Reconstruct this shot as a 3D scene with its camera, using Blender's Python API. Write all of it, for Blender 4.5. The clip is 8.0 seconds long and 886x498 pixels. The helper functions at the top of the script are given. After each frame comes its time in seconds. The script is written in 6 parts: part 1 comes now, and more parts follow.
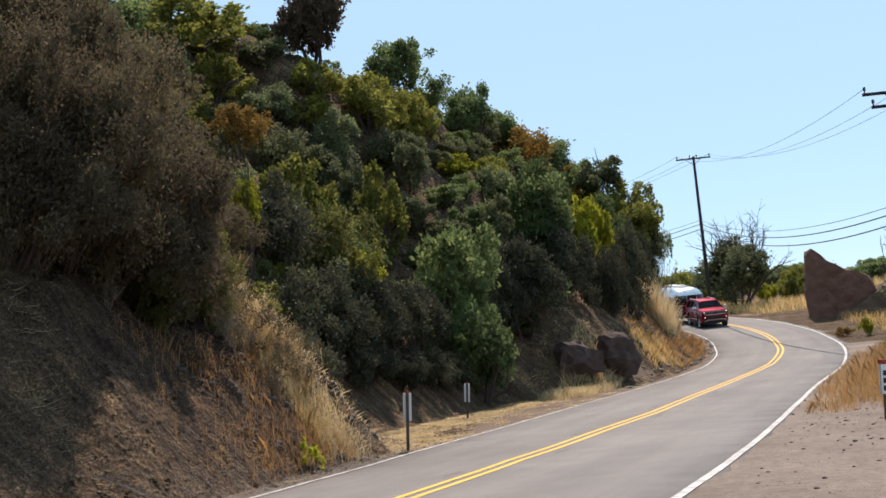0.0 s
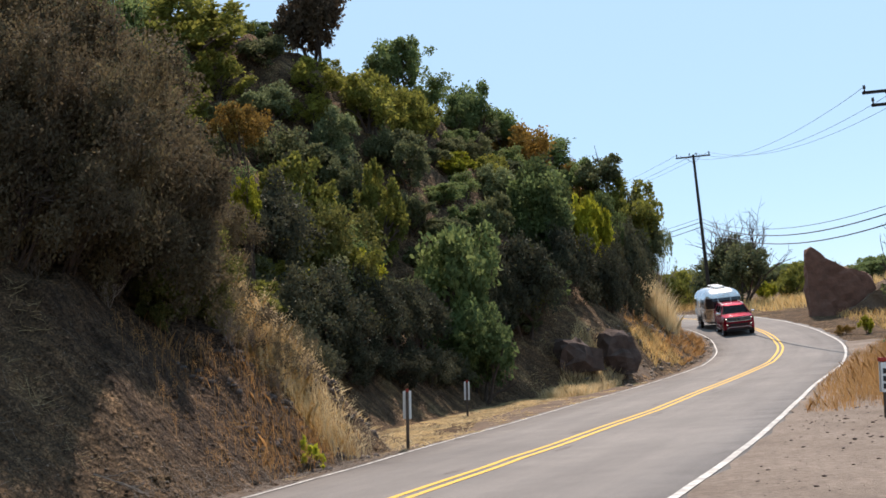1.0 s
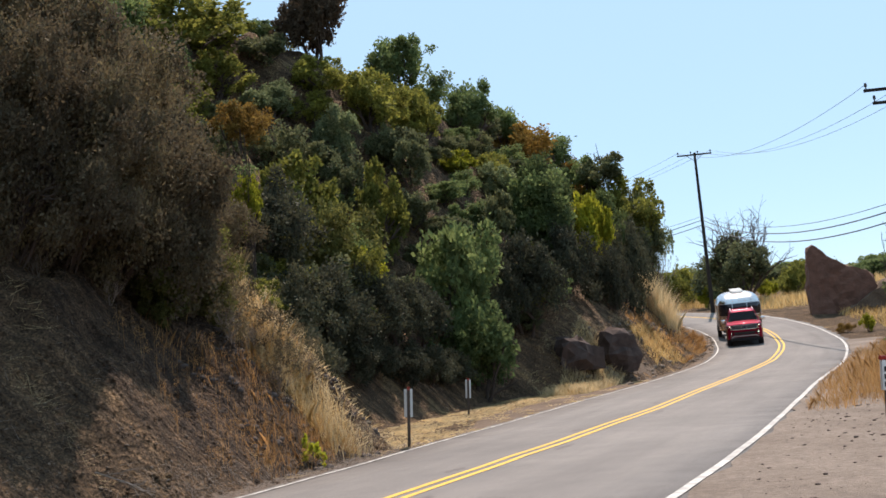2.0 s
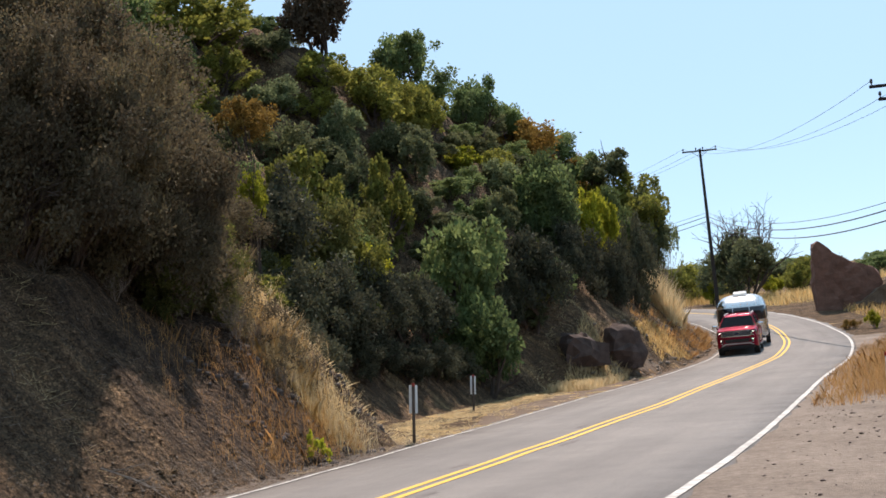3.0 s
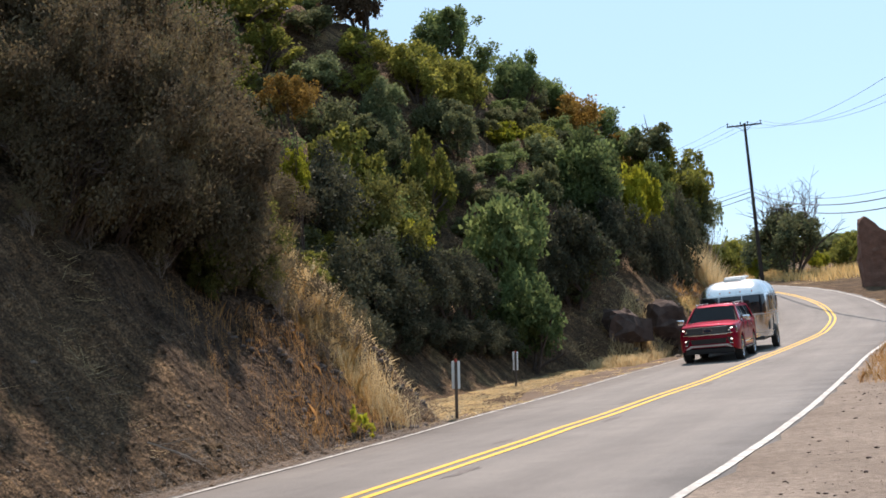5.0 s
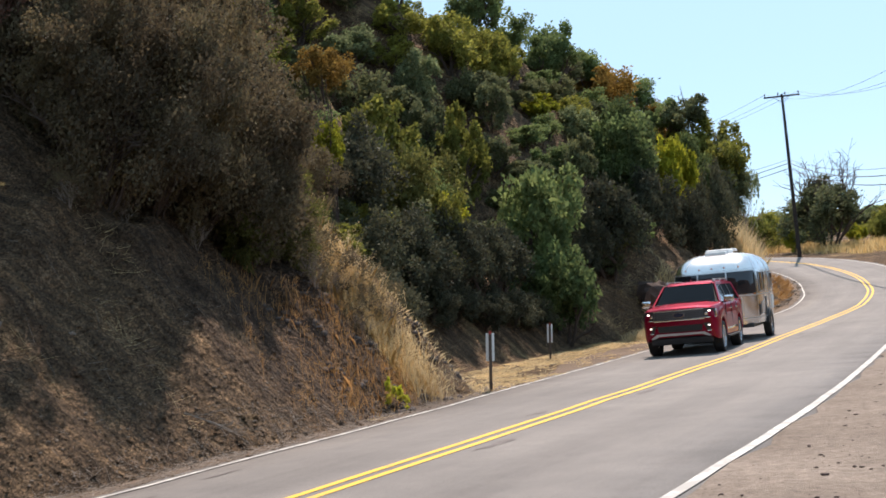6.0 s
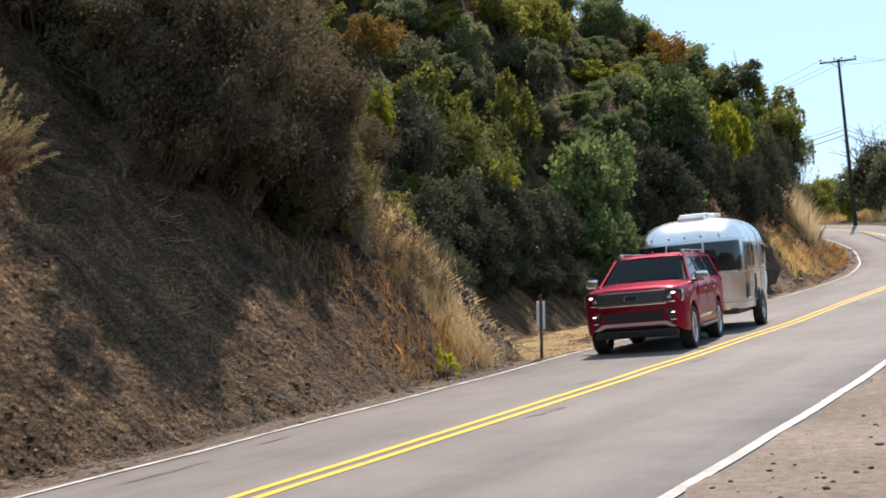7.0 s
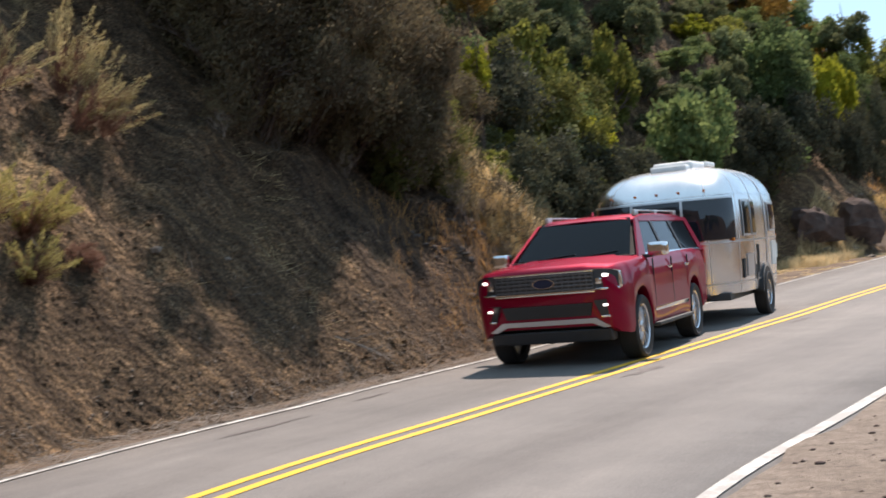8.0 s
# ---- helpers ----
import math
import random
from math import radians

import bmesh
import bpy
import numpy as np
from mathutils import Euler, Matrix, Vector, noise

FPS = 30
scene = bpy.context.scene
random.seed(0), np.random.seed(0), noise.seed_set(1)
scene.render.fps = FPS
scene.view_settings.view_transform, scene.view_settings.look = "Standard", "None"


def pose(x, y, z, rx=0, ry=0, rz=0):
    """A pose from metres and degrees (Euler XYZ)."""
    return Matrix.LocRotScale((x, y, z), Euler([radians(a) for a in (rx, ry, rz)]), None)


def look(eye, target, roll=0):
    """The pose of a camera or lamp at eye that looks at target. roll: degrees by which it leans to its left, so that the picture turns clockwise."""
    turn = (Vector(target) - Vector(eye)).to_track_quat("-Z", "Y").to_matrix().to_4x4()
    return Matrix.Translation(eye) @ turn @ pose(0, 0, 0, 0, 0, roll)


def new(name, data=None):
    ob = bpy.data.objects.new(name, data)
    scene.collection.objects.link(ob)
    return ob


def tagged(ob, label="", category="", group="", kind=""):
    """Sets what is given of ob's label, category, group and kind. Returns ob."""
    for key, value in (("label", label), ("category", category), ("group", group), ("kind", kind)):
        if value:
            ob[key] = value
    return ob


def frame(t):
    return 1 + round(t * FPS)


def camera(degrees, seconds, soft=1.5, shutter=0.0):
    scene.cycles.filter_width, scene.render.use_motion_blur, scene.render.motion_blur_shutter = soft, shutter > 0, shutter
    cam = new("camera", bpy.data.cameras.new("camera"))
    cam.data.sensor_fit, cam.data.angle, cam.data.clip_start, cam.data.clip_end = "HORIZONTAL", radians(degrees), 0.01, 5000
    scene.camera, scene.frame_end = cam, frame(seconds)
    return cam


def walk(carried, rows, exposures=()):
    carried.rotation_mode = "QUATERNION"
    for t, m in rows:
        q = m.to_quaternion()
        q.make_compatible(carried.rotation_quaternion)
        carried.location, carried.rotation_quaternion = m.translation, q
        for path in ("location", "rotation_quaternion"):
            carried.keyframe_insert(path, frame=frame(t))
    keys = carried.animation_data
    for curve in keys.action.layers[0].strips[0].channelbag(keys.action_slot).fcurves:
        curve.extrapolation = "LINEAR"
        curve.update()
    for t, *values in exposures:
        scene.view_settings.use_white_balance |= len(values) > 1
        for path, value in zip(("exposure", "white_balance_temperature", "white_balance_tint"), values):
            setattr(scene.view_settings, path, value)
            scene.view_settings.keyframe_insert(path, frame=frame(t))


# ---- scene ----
cam = camera(40.1, 8.0, soft=1.6, shutter=0.5)
EYE = (0.0, 0.0, 1.6)
# seconds, yaw, pitch, roll: the camera stands on one spot of the shoulder and pans after the car
PAN = [
    (0.0, 0.287, 2.880, 6.10), (0.5, 0.287, 2.850, 6.13), (1.0, 0.282, 2.791, 6.11), (1.5, 0.294, 2.756, 6.12),
    (3.0, 0.572, 2.559, 6.12), (3.5, 0.803, 2.445, 6.11), (4.0, 1.222, 2.251, 6.13), (4.5, 1.858, 2.024, 6.16),
    (6.0, 4.206, 0.511, 6.14), (6.5, 5.218, -0.118, 6.18), (7.0, 6.610, -0.738, 6.18), (7.5, 8.227, -1.394, 6.21),
    (8.0, 11.151, -2.207, 6.29),
]
walk(cam, [(t, pose(*EYE, 90 + pitch, roll, yaw)) for t, yaw, pitch, roll in PAN],
     exposures=[(0.0, 0.55), (4.0, 0.66), (6.0, 0.74), (8.0, 0.82)])

# ---- light ----
SUN_WAY = Vector((0.14, 0.56, 0.81)).normalized()
world = bpy.data.worlds.new("sky")
scene.world = world
world.use_nodes = True
wn = world.node_tree.nodes
sky = wn.new("ShaderNodeTexSky")
sky.sky_type, sky.sun_disc = "NISHITA", False
sky.sun_elevation = math.asin(SUN_WAY.z)
sky.sun_rotation = math.atan2(SUN_WAY.x, SUN_WAY.y)
sky.altitude, sky.air_density, sky.dust_density, sky.ozone_density = 300, 0.55, 0.0, 4.0
wn["Background"].inputs["Strength"].default_value = 0.15
# thin bright haze evens the sky out
haze = wn.new("ShaderNodeMix")
haze.data_type = "RGBA"
haze.inputs[0].default_value = 0.85
haze.inputs[7].default_value = (2.4, 3.75, 4.55, 1)
world.node_tree.links.new(sky.outputs["Color"], haze.inputs[6])
world.node_tree.links.new(haze.outputs[2], wn["Background"].inputs["Color"])
sun_data = bpy.data.lights.new("sun", "SUN")
sun_data.energy, sun_data.angle, sun_data.color = 4.5, radians(0.53), (1.0, 0.89, 0.73)
sun = new("sun", sun_data)
sun.matrix_world = look(SUN_WAY * 100, (0, 0, 0))
scene.view_settings.exposure = 0.6
scene.view_settings.use_white_balance = True
scene.view_settings.white_balance_tint = 21
# ---- materials ----
def material(name, rough=0.8, metal=0.0, spec=0.5):
    m = bpy.data.materials.new(name)
    m.use_nodes = True
    b = m.node_tree.nodes["Principled BSDF"]
    b.inputs["Roughness"].default_value, b.inputs["Metallic"].default_value = rough, metal
    b.inputs["Specular IOR Level"].default_value = spec
    return m, m.node_tree.nodes, m.node_tree.links, b


def noise_node(nodes, links, scale, detail=4, rough=0.6, vector=None):
    n = nodes.new("ShaderNodeTexNoise")
    n.inputs["Scale"].default_value, n.inputs["Detail"].default_value, n.inputs["Roughness"].default_value = scale, detail, rough
    if vector:
        links.new(vector, n.inputs["Vector"])
    return n


def ramp(nodes, links, fac, stops):
    r = nodes.new("ShaderNodeValToRGB")
    links.new(fac, r.inputs["Fac"])
    el = r.color_ramp.elements
    while len(el) < len(stops):
        el.new(0.5)
    for e, (p, c) in zip(el, stops):
        e.position, e.color = p, (*c, 1)
    return r.outputs["Color"]


def blend(nodes, links, fac, a, b, mode="MIX"):
    m = nodes.new("ShaderNodeMix")
    m.data_type, m.blend_type = "RGBA", mode
    for sock, v in ((m.inputs[0], fac), (m.inputs[6], a), (m.inputs[7], b)):
        if isinstance(v, bpy.types.NodeSocket):
            links.new(v, sock)
        elif isinstance(v, (int, float)):
            sock.default_value = v
        else:
            sock.default_value = (*v, 1)
    return m.outputs[2]


def bumped(nodes, links, b, height, strength=0.5, distance=0.02):
    n = nodes.new("ShaderNodeBump")
    n.inputs["Strength"].default_value, n.inputs["Distance"].default_value = strength, distance
    links.new(height, n.inputs["Height"])
    links.new(n.outputs["Normal"], b.inputs["Normal"])


def place_of(nodes):
    return nodes.new("ShaderNodeNewGeometry").outputs["Position"]


def leafy(name, dark, mid, light, through_share=0.4):
    """Leaves: a colour for each leaf between three tones, a little light let through."""
    m, n, l, b = material(name, 0.75, 0, 0.12)
    g = n.new("ShaderNodeNewGeometry")
    o = n.new("ShaderNodeObjectInfo")
    add = n.new("ShaderNodeMath")
    add.operation, add.use_clamp = "MULTIPLY_ADD", True
    l.new(o.outputs["Random"], add.inputs[0])
    add.inputs[1].default_value = 0.35
    shift = n.new("ShaderNodeMath")
    shift.operation = "MULTIPLY"
    l.new(g.outputs["Random Per Island"], shift.inputs[0])
    shift.inputs[1].default_value = 0.65
    l.new(shift.outputs[0], add.inputs[2])
    c = ramp(n, l, add.outputs[0], [(0.0, dark), (0.5, mid), (1.0, light)])
    patch = noise_node(n, l, 0.9, 2, 0.5, g.outputs["Position"])
    c = blend(n, l, 0.5, c, ramp(n, l, patch.outputs["Fac"], [(0.3, (0.45, 0.45, 0.45)), (0.7, (1.35, 1.3, 1.1))]), "MULTIPLY")
    l.new(c, b.inputs["Base Color"])
    t = n.new("ShaderNodeBsdfTranslucent")
    l.new(c, t.inputs["Color"])
    mix = n.new("ShaderNodeMixShader")
    mix.inputs[0].default_value = through_share
    l.new(b.outputs[0], mix.inputs[1])
    l.new(t.outputs[0], mix.inputs[2])
    l.new(mix.outputs[0], n["Material Output"].inputs["Surface"])
    return m


def plain(name, colour, rough=0.6, metal=0.0, vary=0.15, scale=6.0, spec=0.5, relief=0.0):
    """A painted, rubber, plastic or metal surface with faint unevenness."""
    m, n, l, b = material(name, rough, metal, spec)
    tex = n.new("ShaderNodeTexCoord").outputs["Object"]
    big = noise_node(n, l, scale, 5, 0.65, tex)
    c = blend(n, l, 1.0, colour, ramp(n, l, big.outputs["Fac"], [(0.3, (1 - vary,) * 3), (0.7, (1 + vary * 0.6,) * 3)]), "MULTIPLY")
    l.new(c, b.inputs["Base Color"])
    rr = n.new("ShaderNodeMapRange")
    fine = noise_node(n, l, scale * 7, 3, 0.6, tex)
    l.new(fine.outputs["Fac"], rr.inputs["Value"])
    rr.inputs["To Min"].default_value, rr.inputs["To Max"].default_value = max(0.02, rough * 0.8), min(1, rough * 1.2)
    l.new(rr.outputs[0], b.inputs["Roughness"])
    if relief:
        bumped(n, l, b, fine.outputs["Fac"], 0.4, relief)
    return m


def make_ground():
    m, n, l, b = material("dry_earth", 0.95, 0, 0.15)
    p = place_of(n)
    big, mid_n, fine = noise_node(n, l, 0.35, 4, 0.6, p), noise_node(n, l, 2.2, 6, 0.7, p), noise_node(n, l, 14, 6, 0.75, p)
    earth = ramp(n, l, mid_n.outputs["Fac"], [(0.25, (0.048, 0.033, 0.022)), (0.5, (0.124, 0.085, 0.054)), (0.75, (0.275, 0.192, 0.120))])
    straw = ramp(n, l, fine.outputs["Fac"], [(0.3, (0.22, 0.15, 0.08)), (0.7, (0.45, 0.34, 0.19))])
    cover = ramp(n, l, big.outputs["Fac"], [(0.58, (0, 0, 0)), (0.72, (1, 1, 1))])
    c = blend(n, l, cover, earth, straw)
    c = blend(n, l, 0.6, c, ramp(n, l, fine.outputs["Fac"], [(0.25, (0.45, 0.45, 0.45)), (0.75, (1.4, 1.4, 1.4))]), "MULTIPLY")
    # streaks where earth has slid down the bank
    lay = n.new("ShaderNodeMapping")
    lay.inputs["Rotation"].default_value = (0, 0, radians(-17))
    lay.inputs["Scale"].default_value = (0.3, 3.4, 0.3)
    l.new(p, lay.inputs["Vector"])
    slide = noise_node(n, l, 1.0, 5, 0.6, lay.outputs["Vector"])
    c = blend(n, l, 0.7, c, ramp(n, l, slide.outputs["Fac"], [(0.34, (0.42, 0.38, 0.36)), (0.5, (1, 1, 1)), (0.66, (1.8, 1.65, 1.4))]), "MULTIPLY")
    crumbs = n.new("ShaderNodeTexVoronoi")
    crumbs.inputs["Scale"].default_value = 38
    l.new(p, crumbs.inputs["Vector"])
    c = blend(n, l, 0.75, c, ramp(n, l, crumbs.outputs["Color"], [(0.15, (0.35, 0.35, 0.35)), (0.5, (1, 1, 1)), (0.9, (2.0, 1.9, 1.75))]), "MULTIPLY")
    clod = n.new("ShaderNodeTexVoronoi")
    clod.inputs["Scale"].default_value = 9
    l.new(p, clod.inputs["Vector"])
    lump = n.new("ShaderNodeTexVoronoi")
    lump.feature = "DISTANCE_TO_EDGE"
    lump.inputs["Scale"].default_value = 16
    l.new(p, lump.inputs["Vector"])
    broken = ramp(n, l, mid_n.outputs["Fac"], [(0.42, (0, 0, 0)), (0.6, (1, 1, 1))])
    cracks = blend(n, l, broken, (1, 1, 1), ramp(n, l, lump.outputs["Distance"], [(0.0, (0.25, 0.23, 0.22)), (0.12, (1.15, 1.12, 1.1))]))
    c = blend(n, l, 0.8, c, cracks, "MULTIPLY")
    # earth darker and greyer around the spur, with a ragged rim
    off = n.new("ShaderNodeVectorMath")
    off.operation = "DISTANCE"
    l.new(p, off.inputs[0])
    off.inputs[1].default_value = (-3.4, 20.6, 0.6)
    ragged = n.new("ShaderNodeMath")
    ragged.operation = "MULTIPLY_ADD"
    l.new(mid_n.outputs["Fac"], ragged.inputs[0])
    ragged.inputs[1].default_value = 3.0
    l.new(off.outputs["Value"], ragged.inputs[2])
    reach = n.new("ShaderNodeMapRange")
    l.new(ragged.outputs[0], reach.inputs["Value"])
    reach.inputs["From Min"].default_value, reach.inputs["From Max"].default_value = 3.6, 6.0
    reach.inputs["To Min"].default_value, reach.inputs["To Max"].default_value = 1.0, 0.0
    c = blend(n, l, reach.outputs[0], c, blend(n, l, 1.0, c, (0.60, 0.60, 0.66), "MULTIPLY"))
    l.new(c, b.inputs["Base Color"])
    hgt = n.new("ShaderNodeMath")
    hgt.operation = "ADD"
    l.new(clod.outputs["Distance"], hgt.inputs[0])
    l.new(fine.outputs["Fac"], hgt.inputs[1])
    gully = n.new("ShaderNodeMath")
    gully.operation = "MULTIPLY_ADD"
    l.new(slide.outputs["Fac"], gully.inputs[0])
    gully.inputs[1].default_value = 1.3
    l.new(hgt.outputs[0], gully.inputs[2])
    bumped(n, l, b, gully.outputs[0], 1.0, 0.16)
    return m


def make_asphalt():
    m, n, l, b = material("worn_asphalt", 0.82, 0, 0.35)
    p = place_of(n)
    big, mid_n, grit = noise_node(n, l, 0.25, 4, 0.6, p), noise_node(n, l, 1.6, 5, 0.65, p), noise_node(n, l, 90, 2, 0.6, p)
    c = ramp(n, l, big.outputs["Fac"], [(0.3, (0.122, 0.113, 0.107)), (0.7, (0.166, 0.153, 0.143))])
    c = blend(n, l, 0.6, c, ramp(n, l, mid_n.outputs["Fac"], [(0.3, (0.8, 0.8, 0.8)), (0.72, (1.15, 1.14, 1.12))]), "MULTIPLY")
    c = blend(n, l, 0.5, c, ramp(n, l, grit.outputs["Fac"], [(0.35, (0.6, 0.6, 0.6)), (0.65, (1.4, 1.4, 1.4))]), "MULTIPLY")
    # wheel tracks and old patches, drawn out along the lanes
    lay = n.new("ShaderNodeMapping")
    lay.inputs["Scale"].default_value = (1.1, 0.06, 1)
    l.new(n.new("ShaderNodeUVMap").outputs["UV"], lay.inputs["Vector"])
    track = noise_node(n, l, 1.0, 5, 0.6, lay.outputs["Vector"])
    c = blend(n, l, 0.85, c, ramp(n, l, track.outputs["Fac"], [(0.3, (0.78, 0.77, 0.77)), (0.5, (1, 1, 1)), (0.72, (1.22, 1.21, 1.19))]), "MULTIPLY")
    l.new(c, b.inputs["Base Color"])
    bumped(n, l, b, grit.outputs["Fac"], 0.5, 0.006)
    return m


def make_paint(name, colour, wear):
    m, n, l, b = material(name, 0.7, 0, 0.4)
    p = place_of(n)
    a, f = noise_node(n, l, 3, 6, 0.75, p), noise_node(n, l, 60, 3, 0.7, p)
    worn = ramp(n, l, a.outputs["Fac"], [(0.60 - wear, (0, 0, 0)), (0.78 - wear, (1, 1, 1))])
    grey = blend(n, l, f.outputs["Fac"], (0.10, 0.095, 0.09), (0.2, 0.19, 0.18))
    c = blend(n, l, f.outputs["Fac"], tuple(v * 0.85 for v in colour), colour)
    c = blend(n, l, blend(n, l, 1.0, worn, (0.7, 0.7, 0.7), "MULTIPLY"), c, grey)
    l.new(c, b.inputs["Base Color"])
    return m


GROUND, ASPHALT = make_ground(), make_asphalt()
YELLOW_PAINT = make_paint("yellow_road_paint", (0.68, 0.40, 0.025), 0.05)
WHITE_PAINT = make_paint("white_road_paint", (0.60, 0.58, 0.54), 0.19)
WORN_PAINT = make_paint("flaking_white_road_paint", (0.66, 0.64, 0.60), 0.24)
BARK = plain("bark", (0.085, 0.062, 0.05), 0.9, vary=0.4, scale=5, spec=0.2, relief=0.02)
PALE_TWIG = plain("dead_wood", (0.27, 0.22, 0.18), 0.9, vary=0.4, scale=5, spec=0.2)
LEAF = {
    "oak": leafy("oak_leaf", (0.080, 0.120, 0.050), (0.148, 0.200, 0.080), (0.240, 0.295, 0.112), 0.5),
    "olive": leafy("olive_leaf", (0.100, 0.112, 0.030), (0.190, 0.198, 0.046), (0.330, 0.320, 0.065), 0.5),
    "sage": leafy("grey_leaf", (0.10, 0.13, 0.07), (0.20, 0.24, 0.12), (0.36, 0.39, 0.22), 0.5),
    "rust": leafy("rust_leaf", (0.10, 0.065, 0.018), (0.23, 0.14, 0.035), (0.36, 0.23, 0.06), 0.45),
    "yellow": leafy("yellow_leaf", (0.13, 0.145, 0.018), (0.28, 0.29, 0.028), (0.46, 0.45, 0.045), 0.5),
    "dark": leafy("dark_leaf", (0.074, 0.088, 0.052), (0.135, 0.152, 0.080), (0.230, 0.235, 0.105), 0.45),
    # thicket leaf, its colour darkened for the deep shade at the slope's foot
    "shade": leafy("painted_shade_leaf", (0.038, 0.040, 0.031), (0.070, 0.074, 0.050), (0.125, 0.126, 0.072), 0.3),
    "holly": leafy("holly_leaf", (0.050, 0.074, 0.032), (0.095, 0.130, 0.052), (0.175, 0.215, 0.080), 0.45),
    "drab": leafy("drab_leaf", (0.080, 0.084, 0.030), (0.145, 0.148, 0.048), (0.250, 0.245, 0.070), 0.45),
    "brush": leafy("dry_brush_leaf", (0.090, 0.071, 0.051), (0.136, 0.109, 0.070), (0.200, 0.166, 0.092), 0.36),
    "redbrush": leafy("red_brush_leaf", (0.108, 0.054, 0.043), (0.180, 0.090, 0.066), (0.324, 0.192, 0.144), 0.42),
    "plume": leafy("plume_leaf", (0.22, 0.175, 0.085), (0.42, 0.35, 0.18), (0.66, 0.57, 0.34), 0.42),
    "weed": leafy("weed_leaf", (0.20, 0.22, 0.02), (0.38, 0.40, 0.035), (0.56, 0.56, 0.06), 0.5),
    "dry_green": leafy("dry_green_leaf", (0.19, 0.165, 0.06), (0.38, 0.33, 0.12), (0.58, 0.51, 0.24), 0.42),
    "conifer": leafy("needle", (0.05, 0.036, 0.026), (0.10, 0.07, 0.045), (0.17, 0.12, 0.08), 0.35),
}
STRAW = leafy("dry_grass_blade", (0.40, 0.25, 0.09), (0.66, 0.45, 0.19), (0.85, 0.66, 0.36), 0.45)
STONE = plain("field_stone", (0.20, 0.155, 0.12), 0.95, vary=0.4, scale=9, spec=0.2, relief=0.01)
PALE_STRAW = leafy("pale_straw_blade", (0.46, 0.34, 0.18), (0.70, 0.55, 0.33), (0.88, 0.75, 0.50), 0.4)
RUSTY = leafy("rusty_grass_blade", (0.24, 0.125, 0.05), (0.42, 0.24, 0.10), (0.60, 0.38, 0.18), 0.45)
SHALE = plain("grey_shale", (0.10, 0.082, 0.074), 0.95, 0, 0.45, 6, 0.15, 0.02)
BOULDER = plain("dark_boulder", (0.085, 0.06, 0.052), 0.95, 0, 0.45, 2.5, 0.15, 0.05)
ROCK = plain("red_sandstone", (0.17, 0.092, 0.068), 0.95, vary=0.35, scale=1.2, spec=0.15, relief=0.08)


def make_gravel(name, dark, light):
    m, n, l, b = material(name, 0.95, 0, 0.15)
    p = place_of(n)
    big, mid_n, fine = noise_node(n, l, 0.5, 5, 0.65, p), noise_node(n, l, 9, 6, 0.75, p), noise_node(n, l, 45, 4, 0.7, p)
    c = ramp(n, l, mid_n.outputs["Fac"], [(0.25, dark), (0.75, light)])
    c = blend(n, l, 0.7, c, ramp(n, l, big.outputs["Fac"], [(0.3, (0.62, 0.58, 0.55)), (0.7, (1.25, 1.25, 1.25))]), "MULTIPLY")
    c = blend(n, l, 0.6, c, ramp(n, l, fine.outputs["Fac"], [(0.3, (0.55, 0.55, 0.55)), (0.7, (1.3, 1.3, 1.3))]), "MULTIPLY")
    l.new(c, b.inputs["Base Color"])
    bumped(n, l, b, fine.outputs["Fac"], 0.7, 0.03)
    return m


PALE_DIRT = make_gravel("pale_dusty_dirt", (0.125, 0.102, 0.085), (0.30, 0.248, 0.205))
GRIT = make_gravel("brown_grit", (0.10, 0.07, 0.052), (0.20, 0.15, 0.11))
TAR = plain("tar_patch", (0.095, 0.08, 0.075), 0.8, 0, 0.3, 5)
WHITE_SIGN = plain("white_sign", (0.75, 0.75, 0.73), 0.5, 0, 0.08)
RED_SIGN = plain("red_reflector", (0.35, 0.03, 0.02), 0.4, 0, 0.1)
POST_WOOD = plain("weathered_post", (0.10, 0.075, 0.06), 0.9, 0, 0.3, 6, 0.2, 0.01)
POLE_WOOD = plain("tarred_pole", (0.035, 0.028, 0.024), 0.9, 0, 0.3, 4, 0.2, 0.01)
# ---- lie of the land ----
# middle of the road, from behind the camera to beyond the bend: x, y, height
ROAD = [
    (-13.5, -50, 1.1), (-9.2, -24, 0.75), (-6.9, -8, 0.292), (-5.1, 2, -0.098), (-3.55, 8.1, -0.332), (-2.0, 12.0, -0.514),
    (-0.65, 14.9, -0.646), (1.0, 19.0, -0.888), (2.78, 24.3, -1.172), (4.75, 30.4, -1.505), (7.7, 39.1, -1.929), (11.1, 48.1, -2.264),
    (14.1, 55.8, -2.439), (16.7, 62.9, -2.474), (18.5, 68.9, -2.421), (19.8, 75.2, -2.257), (20.4, 80.5, -2.044), (20.45, 86, -1.76),
    (19.7, 92, -1.45), (17.6, 98.5, -1.15), (13.5, 105, -0.9), (6, 112, -0.7), (-8, 119, -0.3), (-40, 130, 0.6),
]
HALF = 3.5  # usual width of a lane


def left_half(s):
    """Middle to the left-hand white line: the lane narrows past the spur."""
    return np.interp(s, [9, 12, 14, 16, 18, 22, 29, 38, 45, 52, 58, 64, 71, 84], [2.6, 2.65, 2.8, 2.95, 3.2, 3.4, 3.48, 3.6, 3.42, 3.27, 3.12, 3.4, 3.73, 3.86])


def right_half(s):
    """Middle to the right-hand white line."""
    return np.interp(s, [8, 12, 15, 18.5, 21, 25, 32, 40, 50, 58, 65, 72, 83], [3.55, 3.5, 3.37, 3.27, 3.32, 3.41, 3.55, 3.63, 3.75, 3.45, 3.1, 2.75, 2.6])


